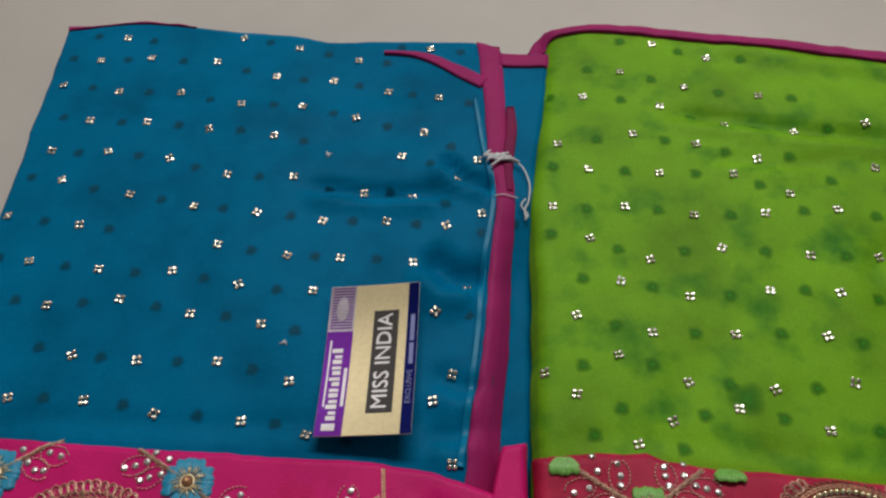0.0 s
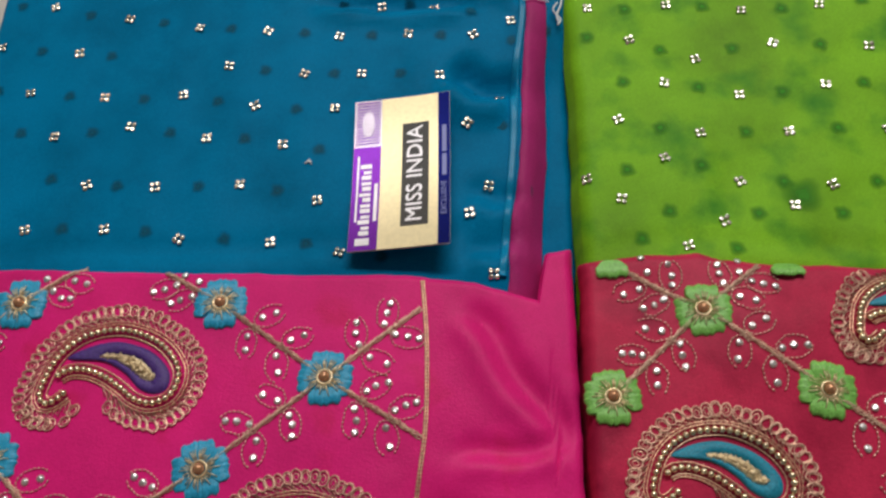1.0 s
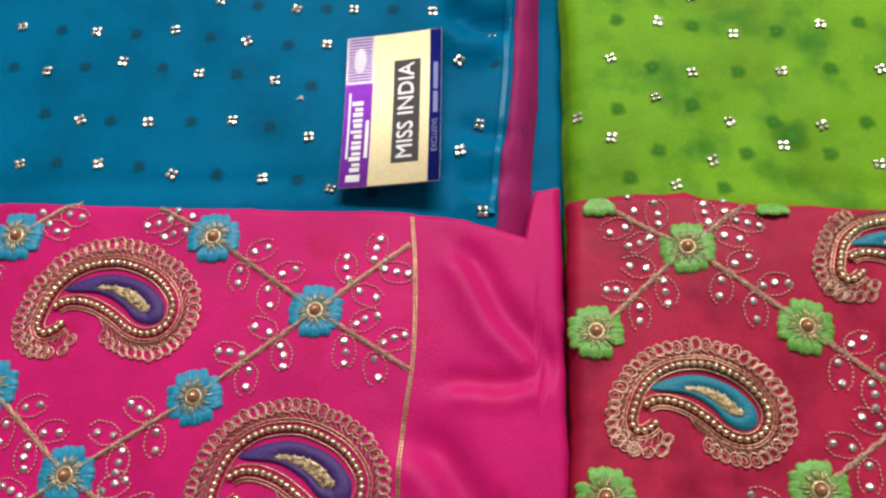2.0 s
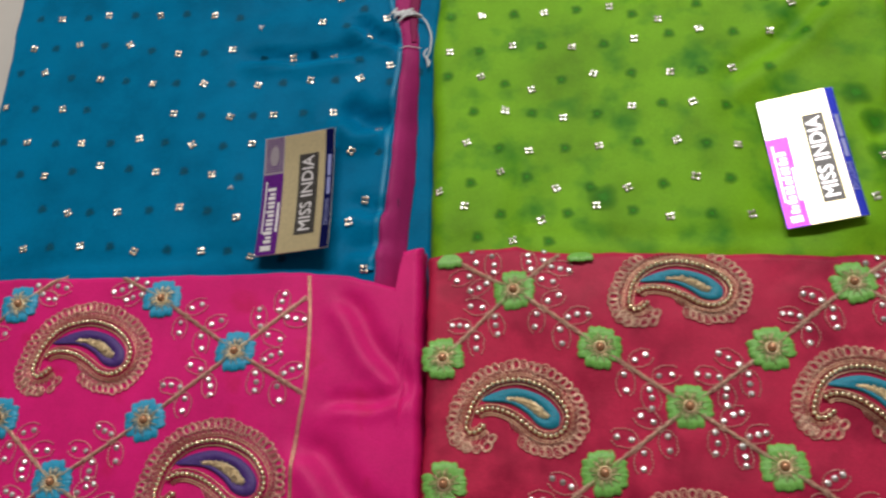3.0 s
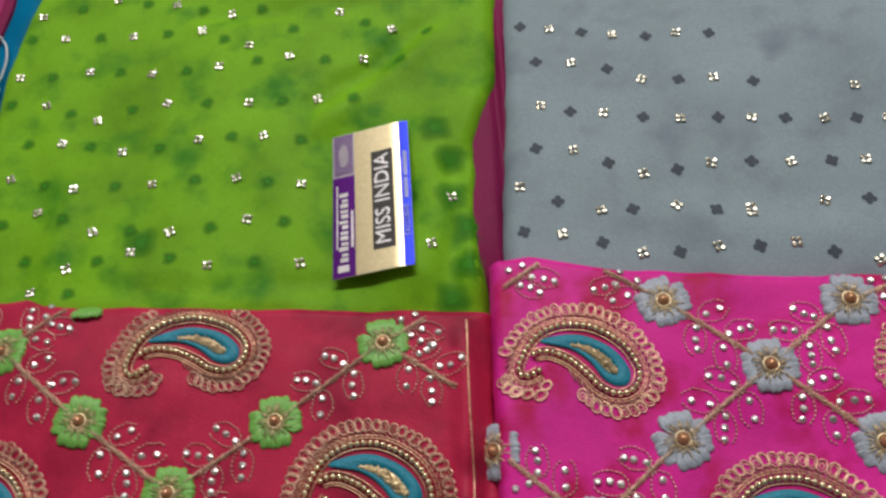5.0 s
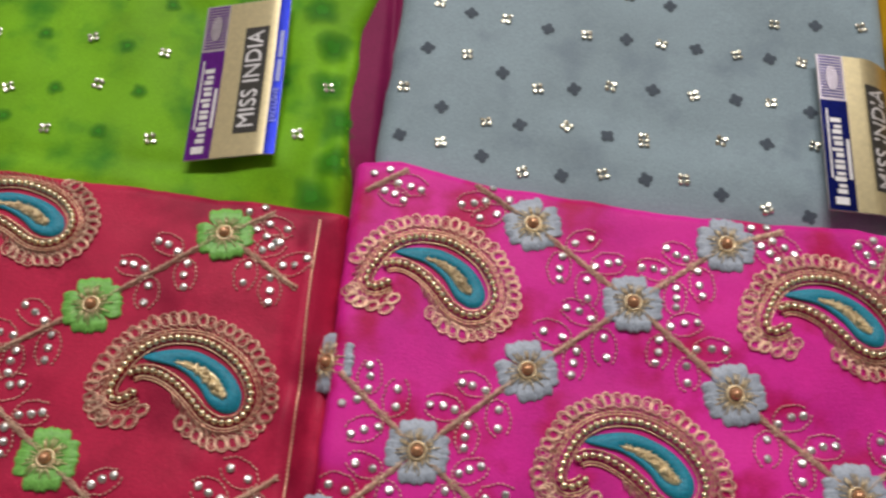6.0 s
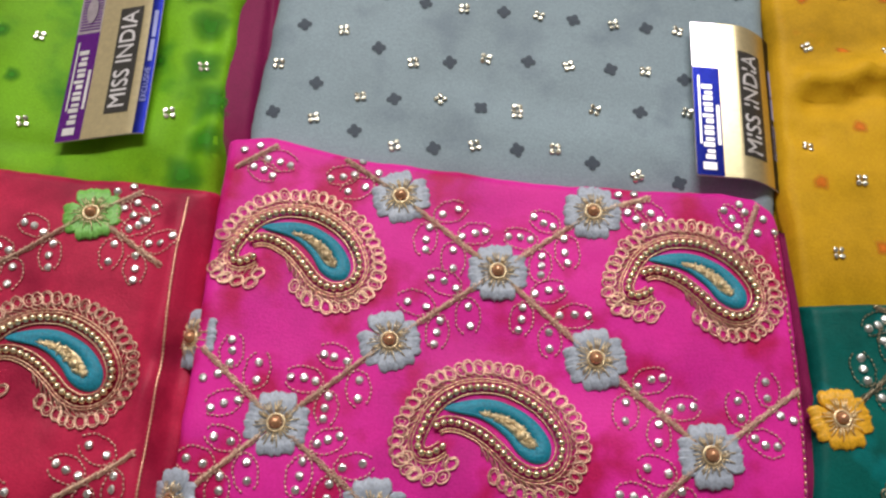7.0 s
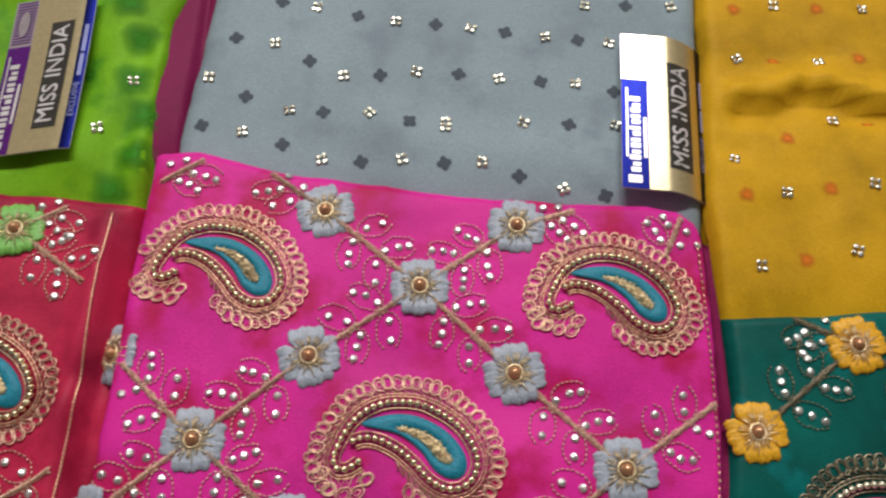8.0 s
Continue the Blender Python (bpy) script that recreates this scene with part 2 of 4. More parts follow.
# ---- the floor, and an added room shell ----
X0, X1, Y0, Y1, TOP = -1.6, 2.3, -1.9, 2.6, 2.7
# Walls and ceiling are unseen, added to close off reflections and bounced light.
for name, lo, hi, mat in (
    ("floor", (X0, Y0, FLOOR - 0.1), (X1, Y1, FLOOR), M_FLOORING),
    ("ceiling", (X0, Y0, TOP), (X1, Y1, TOP + 0.1), M_WALL),
    ("wall_west", (X0 - 0.1, Y0, FLOOR), (X0, Y1, TOP), M_WALL),
    ("wall_east", (X1, Y0, FLOOR), (X1 + 0.1, Y1, TOP), M_WALL),
    ("wall_south", (X0, Y0 - 0.1, FLOOR), (X1, Y0, TOP), M_WALL),
    ("wall_north", (X0, Y1, FLOOR), (X1, Y1 + 0.1, TOP), M_WALL),
):
    g = Geo()
    box_geo(g, lo, hi)
    solid(name, g.mesh(name, mat, False), "plain smooth surface of the room; walls and ceiling are unseen additions", name.split("_")[0], kind="structure")

fixture = root("ceiling_light", LAMP.x, LAMP.y, TOP, "long white tube light fixed under the ceiling", "ceiling light")
g = Geo()
box_geo(g, (LAMP.x - 1.23, LAMP.y - 0.09, LAMP.z + 0.03), (LAMP.x + 1.23, LAMP.y + 0.09, TOP))
part("housing", g.mesh("housing", M_STEEL, False), fixture)
g = Geo()
g.tube([LAMP + Vector((x, 0.05, 0.01)) for x in (-1.2, 0, 1.2)], 0.014, 10)
part("tube", g.mesh("tube", M_GLOW), fixture)


# ---- cloth ----
class Sheet:
    """The top of a folded cloth: its outline in plan, its height, soft waves and creases."""

    def __init__(self, left, right, top, bottom, z, roll, wave, seed, creases=(), fall=None):
        self.l, self.r = sorted((y, x) for x, y in left), sorted((y, x) for x, y in right)
        self.t, self.b = sorted(top), sorted(bottom)
        self.zt, self.roll, self.wave, self.seed, self.creases, self.fall = z, roll, wave, seed, creases, fall

    def line(self, pts, at, k):
        v = float(np.interp(at, [p[0] for p in pts], [p[1] for p in pts]))
        return v + 0.0012 * noise.noise((at * 45, k * 7.3, self.seed)) + 0.0005 * noise.noise((at * 160, k * 3.1, self.seed))

    def plan(self, u, v):
        x, y = self.l[0][1], self.b[0][1]
        for _ in range(4):
            a, b = self.line(self.l, y, 1), self.line(self.r, y, 2)
            x = a + (b - a) * u
            c, d = self.line(self.b, x, 3), self.line(self.t, x, 4)
            y = c + (d - c) * v
        return x, y

    def z(self, x, y):
        w = self.wave * (noise.noise((x * 11, y * 8, self.seed)) + 0.45 * noise.noise((x * 30, y * 22, self.seed + 5)) + 0.22 * noise.noise((x * 55, y * 75, self.seed + 9)))
        for x0, y0, x1, y1, width, depth in self.creases:
            ex, ey = x1 - x0, y1 - y0
            s = ((x - x0) * ex + (y - y0) * ey) / (ex * ex + ey * ey)
            c = min(1, max(0, s))
            bend = 0.25 * width * math.sin(9 * s)
            px, py = x - x0 - c * ex, y - y0 - c * ey
            d = math.hypot(px, py) * (1 if px * ey - py * ex > 0 else -1) + bend
            fade = min(1, 6 * c + 0.15) * min(1, 6 * (1 - c) + 0.15) if 0 <= s <= 1 else 0.15
            w += depth * fade * (math.exp(-(d / width) ** 2) - 0.6 * math.exp(-((d - 1.7 * width) / width) ** 2))
        if self.fall:
            w -= self.fall(x, y)
        d = min(x - self.line(self.l, y, 1), self.line(self.r, y, 2) - x, self.line(self.t, x, 4) - y, y - self.line(self.b, x, 3))
        d = max(0.0, d)
        slope = 0.078 - (y - self.line(self.b, x, 3))
        if slope > 0:
            w -= 4.8 * slope * slope
        if d < self.roll:
            w -= self.roll - math.sqrt(max(0, self.roll ** 2 - (self.roll - d) ** 2))
        return self.zt + w

    def at(self, x, y, h=0.0):
        return Vector((x, y, self.z(x, y) + h))

    def seat_at(self, x, y, turn=0.0, h=0.0):
        e = 0.004
        nx, ny = (self.z(x - e, y) - self.z(x + e, y)) / (2 * e), (self.z(x, y - e) - self.z(x, y + e)) / (2 * e)
        up = Vector((max(-1, min(1, nx)), max(-1, min(1, ny)), 1)).normalized()
        side = Vector((math.cos(turn), math.sin(turn), 0))
        side = (side - up * side.dot(up)).normalized()
        fwd = up.cross(side)
        m = Matrix((side, fwd, up)).transposed().to_4x4()
        m.translation = self.at(x, y, h)
        return m

    def build(self, name, material, parent, base, layers=3, n=96, label=""):
        g = Geo()
        ease = [0.5 - 0.5 * math.cos(math.pi * (0.12 + 0.76 * i / n)) for i in range(n + 1)]
        ease = [(e - ease[0]) / (ease[-1] - ease[0]) for e in ease]
        grid = [[self.at(*self.plan(u, v)) for u in ease] for v in ease]
        g.quad_grid(grid)
        m = n + 1
        ring = list(range(n)) + [r * m + n for r in range(n)] + [n * m + c for c in range(n, 0, -1)] + [r * m for r in range(n, 0, -1)]
        mid = Vector((sum(p.x for p in g.v) / len(g.v), sum(p.y for p in g.v) / len(g.v), 0))
        prev, rows = ring, layers * 5
        edge = [g.v[i].copy() for i in ring]
        for k in range(1, rows + 1):
            cur = []
            for j, p in enumerate(edge):
                f = k / rows
                a, b = edge[j - 1], edge[(j + 1) % len(edge)]
                out = Vector((b.y - a.y, a.x - b.x, 0))
                out = out.normalized() if out.length > 1e-9 else Vector((0, 0, 0))
                bulge = 0.0011 * abs(math.sin(math.pi * f * layers)) + 0.0012 * f * noise.noise((p.x * 30, p.y * 30, k * 0.7 + self.seed))
                cur.append(len(g.v))
                g.v.append(Vector((p.x, p.y, p.z + (base - p.z) * f)) + out * bulge)
            for j in range(len(ring)):
                i = (j + 1) % len(ring)
                g.f.append((prev[j], cur[j], cur[i], prev[i]))
            prev = cur
        return part(name, g.mesh(name, material), parent, label=label)


def ribbon(name, sheet, path, widths, material, parent, h=0.0012, thick=0.0012, label=""):
    """A narrow band of folded cloth lying along a line on a sheet."""
    line = resample(spline([(x, y) for x, y in path], 12), 0.003)
    n, rows = len(line), []
    for i, p in enumerate(line):
        d = line[min(n - 1, i + 1)] - line[max(0, i - 1)]
        s = Vector((-d.y, d.x, 0)).normalized()
        w = float(np.interp(i / (n - 1), np.linspace(0, 1, len(widths)), widths)) * (1 + 0.12 * noise.noise((p.x * 70, p.y * 70, 3)) + 0.05 * noise.noise((p.x * 240, p.y * 240, 4)))
        row = []
        for k, (a, b) in enumerate(((-1, -1.6), (-1.0, 0.15), (-0.9, 0.45), (-0.35, 0.5), (0.35, 0.4), (0.9, 0.5), (1.0, 0.15), (1, -1.6))):
            q = p + s * (a * w / 2)
            row.append(sheet.at(q.x, q.y, h + b * thick + 0.0006 * noise.noise((q.x * 80, q.y * 80, 9))))
        rows.append(row)
    g = Geo()
    g.quad_grid(rows)
    g.f.append(tuple(range(8)))
    g.f.append(tuple(len(g.v) - 1 - k for k in range(8)))
    return part(name, g.mesh(name, material), parent, label=label)


# ---- sequins and prints ----
def sequin_mesh(seed, tall=2):
    """A tiny block of raised oval sequins, two across."""
    rnd, g = random.Random(seed), Geo()
    for i in range(2):
        for j in range(tall):
            cx, cy = (i - 0.5) * 0.0031, (j - (tall - 1) / 2) * 0.0031
            base, tilt = len(g.v), (rnd.uniform(-0.28, 0.28), rnd.uniform(-0.28, 0.28))
            for r, h in ((1.0, 0.0), (0.72, 0.00055), (0.3, 0.00030)):
                for k in range(8):
                    w = 2 * math.pi * k / 8
                    dx, dy = 0.00140 * r * math.cos(w), 0.00136 * r * math.sin(w)
                    g.v.append(Vector((cx + dx, cy + dy, 0.0006 + h + dx * tilt[0] + dy * tilt[1])))
            for q in range(2):
                for k in range(8):
                    a = base + q * 8
                    g.f.append((a + k, a + (k + 1) % 8, a + 8 + (k + 1) % 8, a + 8 + k))
            g.f.append(tuple(base + 16 + k for k in range(8)))
    # short threads join the sequins
    for j in range(tall):
        a, b = j * 24, (tall + j) * 24
        g.f.append((a, b + 5, b + 4))
        if j + 1 < tall:
            g.f.append((a + 2, a + 24 + 6, a + 24 + 7))
    return g.mesh("sequin_motif", M_SEQUIN, True)


SEQUINS = [sequin_mesh(s) for s in range(9)]
SEQUIN_TALL = sequin_mesh(40, 3)


def print_mesh(material, size, soft, seed):
    """A clover of dye in the weave, or a painted patch of fold shade; soft ones fade out at the rim."""
    rnd, g, n = random.Random(seed), Geo(), 28
    g.v.append(Vector((0, 0, 0)))
    for ring in ((0.3, 0.65, 1.0) if soft else (0.55, 0.8, 1.0)):
        for k in range(n):
            w = 2 * math.pi * k / n
            r = ring * size * ((0.92 - 0.05 * math.cos(4 * w) + 0.07 * math.cos(3 * w + seed) + 0.04 * math.cos(5 * w + 2 * seed)) if soft else (0.52 + 0.52 * abs(math.cos(2 * w)) ** 0.7)) * rnd.uniform(0.95, 1.05)
            g.v.append(Vector((r * math.cos(w), r * math.sin(w), 0)))
    for k in range(n):
        m = (k + 1) % n
        g.f.append((0, 1 + k, 1 + m))
        for q in range(2):
            a = 1 + q * n
            g.f.append((a + k, a + n + k, a + n + m, a + m))
    me = g.mesh("print_or_fold_shade", material)
    dye = me.attributes.new("dye", "FLOAT", "POINT")
    dye.data.foreach_set("value", [1.0] + [0.8 if soft else 1.0] * n + ([0.42] * n + [0.0] * n if soft else [1.0] * n + [0.75] * n))
    return me


def inside(sheet, x, y, keep):
    return (x - sheet.line(sheet.l, y, 1) > keep and sheet.line(sheet.r, y, 2) - x > keep
            and sheet.line(sheet.t, x, 4) - y > keep and y - sheet.line(sheet.b, x, 3) > keep)


def scatter(sheet, parent, o, a, b, shift, print_material, low, jitter, seed, clear=(), round_print=False, size=0.0032, turn=0.0):
    """Sequin blocks on a slanting lattice, with printed clovers halfway between them."""
    rnd, prints = random.Random(seed), [print_mesh(print_material, size, round_print, k) for k in range(3)]
    for i in range(-24, 25):
        for j in range(-24, 25):
            for kind in (0, 1):
                f = i + shift * kind
                x = o[0] + a[0] * f + b[0] * j + rnd.gauss(0, jitter)
                y = o[1] + a[1] * f + b[1] * j + rnd.gauss(0, jitter)
                spin, pick = rnd.gauss(turn, 0.14), rnd.randrange(9)
                if y < low or not (sheet.l[0][1] - 0.1 < x < sheet.r[-1][1] + 0.1) or not inside(sheet, x, y, 0.005):
                    continue
                if any(x0 < x < x1 and y0 < y < y1 for x0, y0, x1, y1 in clear):
                    continue
                if kind == 0:
                    part("sequin_motif", SEQUINS[pick], parent, sheet.seat_at(x, y, spin + math.pi / 2 * (pick % 2), 0.0003))
                    continue
                part("print_or_fold_shade", prints[pick % 3], parent, sheet.seat_at(x, y, spin, 0.0004))


def sequin_row(sheet, parent, prints, seed, half, *spots):
    """One slanting row of sequin blocks, with a printed clover after each and one before the first."""
    rnd = random.Random(seed)
    lead = [(spots[0][0] - 2 * half[0], spots[0][1] - 2 * half[1])]
    for n, (x, y) in enumerate(lead + list(spots)):
        pick, spin = rnd.randrange(9), rnd.gauss(0, 0.22)
        if n and inside(sheet, x, y, 0.004):
            part("sequin_motif", SEQUINS[pick], parent, sheet.seat_at(x, y, spin, 0.0003) @ pose(0, 0, 0, rnd.gauss(0, 5), rnd.gauss(0, 5), 0))
        after = spots[n] if n < len(spots) else None
        near = n and after and math.hypot(after[0] - x, after[1] - y) < 3.0 * math.hypot(*half)
        px, py = ((x + after[0]) / 2, (y + after[1]) / 2) if near else (x + half[0], y + half[1])
        px, py = px + rnd.gauss(0, 0.001), py + rnd.gauss(0, 0.001)
        if inside(sheet, px, py, 0.005):
            part("print_or_fold_shade", prints[pick % 3], parent, sheet.seat_at(px, py, spin, 0.0004))


# ---- embroidery ----
def petal_mesh(material, seed):
    """A broad stitched petal with a notched end; ridges follow the stitches."""
    rnd, rows, n = random.Random(seed), [], 34
    for i in range(n + 1):
        s = -1 + 2 * i / n
        length = 0.0137 + 0.0008 * math.cos(2 * math.pi * s) - 0.0011 * math.exp(-(s / 0.10) ** 2) - 0.0030 * abs(s) ** 7 + rnd.uniform(-0.0003, 0.0003)
        ridge = 0.00024 * (1 if i % 2 else -1) + rnd.uniform(-0.00016, 0.00016)
        row = []
        for f, h in ((0, 0.0006), (0.15, 0.0009), (0.55, 0.0010), (0.95, 0.0009), (1.0, -0.0006)):
            x = 0.0036 + (length - 0.0036) * f
            y = s * (0.0036 + (0.0080 - 0.0036) * min(1, f * 2.0) ** 0.75)
            row.append(Vector((x, y, h * (1 - 0.15 * abs(s) ** 4) + ridge * min(1, f * 4))))
        rows.append(row)
    g = Geo()
    for side in (1, -1):
        i = 0 if side > 0 else -1
        edge = [Vector((p.x, p.y * 1.03, -0.0008)) for p in rows[i]]
        rows.insert(0, edge) if side > 0 else rows.append(edge)
    g.quad_grid(rows)
    return g.mesh("petal", material, True)


def pearl_parts():
    g = Geo()
    g.ball((0, 0, 0.0022), 0.0028, 14, 9)
    pearl = g.mesh("pearl", M_PEARL)
    g, rnd = Geo(), random.Random(6)
    g.tube([Vector((0.0036 * math.cos(w), 0.0036 * math.sin(w), 0.0016)) for w in np.linspace(0, 2 * math.pi, 30, endpoint=False)], lambda i: 0.0006 + 0.0002 * (i % 2), 5, True)
    for k in range(40):
        w, r = 2 * math.pi * k / 40 + rnd.uniform(-0.1, 0.1), rnd.uniform(0.0060, 0.0104)
        g.tube([Vector((q * math.cos(w), q * math.sin(w), z)) for q, z in ((0.0044, 0.0019), ((0.0044 + r) / 2, 0.0022), (r, 0.0013))], 0.00028, 4)
    return pearl, g.mesh("gold_stitching", M_PALE_GOLD)


PEARL, STITCHING = pearl_parts()


def flower(sheet, parent, x, y, turn, petals, size=1.0):
    m = sheet.seat_at(x, y, radians(turn), 0.0002) @ Matrix.Diagonal((size, size, size, 1))
    g = Geo()
    g.slab([(0.0052 * math.cos(w) , 0.0052 * math.sin(w)) for w in np.linspace(0, 2 * math.pi, 16, endpoint=False)], -0.0005, 0.0010)
    whole = part("flower", g.mesh("flower", petals[0].materials[0]), parent, m, "")
    rnd = random.Random(int(x * 9999) + 7)
    for k in range(4):
        part("petal", petals[k % len(petals)], whole, m @ pose(0, 0, 0, rnd.uniform(-2, 2), rnd.uniform(-2, 2), 90 * k + rnd.uniform(-6, 6)))
    part("pearl", PEARL, whole, m, "bronze pearl bead")
    part("gold_stitching", STITCHING, whole, m @ pose(0, 0, 0, 0, 0, rnd.uniform(0, 90)), "gold thread stitching")
    return whole


def stone_mesh(seed):
    g, rnd = Geo(), random.Random(seed)
    turn = rnd.uniform(0, 1)
    dome = ((1.0, 0.0), (1.0, 0.0004), (0.76, 0.00095), (0.45, 0.00115), (0.0, 0.0012))
    for r, h in dome:
        g.v.extend(Vector((0.00195 * r * math.cos(w + turn), 0.00195 * r * math.sin(w + turn), h + rnd.gauss(0, 0.00005))) for w in np.linspace(0, 2 * math.pi, 9, endpoint=False))
    for q in range(len(dome) - 1):
        for k in range(9):
            g.f.append((q * 9 + k, q * 9 + (k + 1) % 9, q * 9 + 9 + (k + 1) % 9, q * 9 + 9 + k))
    return g.mesh("rhinestone", M_STONE, False)


STONES = [stone_mesh(s) for s in range(5)]


def thread(g, sheet, pts, r, gap=0.0012, h=0.0005, rope=0.35, dash=0.0):
    """A stitched thread laid on the cloth; dash > 0 leaves gaps between stitches."""
    line = resample([Vector(p).to_3d() for p in pts], gap)
    if dash:
        k = 0
        while k + 2 < len(line):
            g.tube([sheet.at(p.x, p.y, h + b) for p, b in zip(line[k:k + 3], (0, 0.0003, 0))], r, 4)
            k += 3
        return
    g.tube([sheet.at(p.x, p.y, h) for p in line], lambda i: r * (1 + rope * (1 if i % 2 else -1)), 5)


def sprig(sheet, parent, a, b, seed, material=None, start=0.0080, end=0.0080, sides=(1, -1)):
    """A gold corded stem from a to b, with dotted leaf loops and stones on both sides."""
    material, rnd = material or M_STEM, random.Random(seed)
    a, b = Vector((*a, 0)), Vector((*b, 0))
    d = (b - a).normalized()
    p, q, s = a + d * start, b - d * end, Vector((-d.y, d.x, 0))
    length = (q - p).length
    g = Geo()
    for off in (-0.0007, 0.0007, 0.0):
        pts = [p.lerp(q, t) + s * (off * 1.25 + 0.0004 * math.sin(40 * t + 3 * off * 1e3)) for t in np.linspace(0, 1, 24)]
        thread(g, sheet, pts, 0.00030, 0.0008, 0.0004 + (0.0003 if off == 0 else 0), 0.5)
    for k in range(int(length / 0.0013)):
        c, w, r = p + d * (k + 0.5) * 0.0013, rnd.uniform(0.35, 1.0), rnd.uniform(0.0013, 0.0021)
        way = d * math.cos(w) + s * math.sin(w)
        g.tube([sheet.at(c.x + way.x * r * f, c.y + way.y * r * f, 0.0011 + 0.0004 * (1 - f * f)) for f in (-1, 0, 1)], 0.00026, 4)
    stem = part("sprig", g.mesh("sprig", material), parent)
    loops = Geo()
    for side in sides:
        for k, f in enumerate((0.24, 0.58)):
            root_at = p.lerp(q, f)
            out = (d * (0.75 if k else 0.6) + s * side * (0.85 if k else 1.0)).normalized()
            wide = Vector((-out.y, out.x, 0))
            size = 0.0150 + rnd.uniform(-0.001, 0.001)
            centre = root_at + out * (size * 0.62) + s * side * 0.0012
            ring = [centre + out * (size * 0.55 * math.cos(w)) + wide * (size * 0.36 * math.sin(w)) for w in np.linspace(0.5, 2 * math.pi - 0.2, 26)]
            if all(inside(sheet, c.x, c.y, 0.001) for c in ring):
                ring = [c + Vector((rnd.gauss(0, 0.00022), rnd.gauss(0, 0.00022), 0)) for c in ring]
                thread(loops, sheet, ring, 0.00036, 0.00072, 0.0006, 0.3, 1)
            for c in ((-0.40, 0.0, 0.38) if rnd.random() < 0.55 else (-0.30, 0.27)):
                at = centre + out * (size * c * rnd.uniform(0.8, 1.1)) + wide * rnd.uniform(-0.001, 0.001)
                if inside(sheet, at.x, at.y, 0.002):
                    part("rhinestone", STONES[rnd.randrange(5)], stem, sheet.seat_at(at.x, at.y, rnd.uniform(0, 6), 0.0002) @ pose(0, 0, 0, rnd.gauss(0, 9), rnd.gauss(0, 9), 0), "")
    if loops.v:
        part("leaf_outline", loops.mesh("leaf_outline", M_ROSE_THREAD if material is M_STEM else material), stem)
    return stem


BEADS = {}
for bead_metal in (M_BEAD, M_SEQUIN):
    g = Geo()
    g.ball((0, 0, 0), 0.00172, 8, 6)
    BEADS[bead_metal] = g.mesh("bead", bead_metal)

# The paisley's bead line, its inner band and that band's gold heart, in units of its half width.
TEARDROP = [(-0.47, -0.27), (-0.57, -0.35), (-0.67, -0.36), (-0.72, -0.27), (-0.69, -0.12), (-0.61, 0.08), (-0.47, 0.24), (-0.26, 0.35), (0.02, 0.38),
            (0.26, 0.32), (0.48, 0.20), (0.63, 0.04), (0.70, -0.12), (0.67, -0.28), (0.57, -0.38), (0.42, -0.41), (0.25, -0.35), (0.10, -0.23), (-0.10, -0.10), (-0.30, -0.03), (-0.46, -0.03), (-0.56, -0.08)]
BAND = [(-0.48, 0.09), (-0.30, 0.20), (-0.02, 0.25), (0.26, 0.18), (0.45, 0.06), (0.57, -0.10), (0.56, -0.25), (0.44, -0.30), (0.28, -0.24), (0.12, -0.08), (-0.12, 0.05)]
HEART = [(-0.20, 0.13), (0.04, 0.15), (0.30, 0.06), (0.47, -0.11), (0.49, -0.21), (0.36, -0.19), (0.18, -0.04), (-0.02, 0.08)]


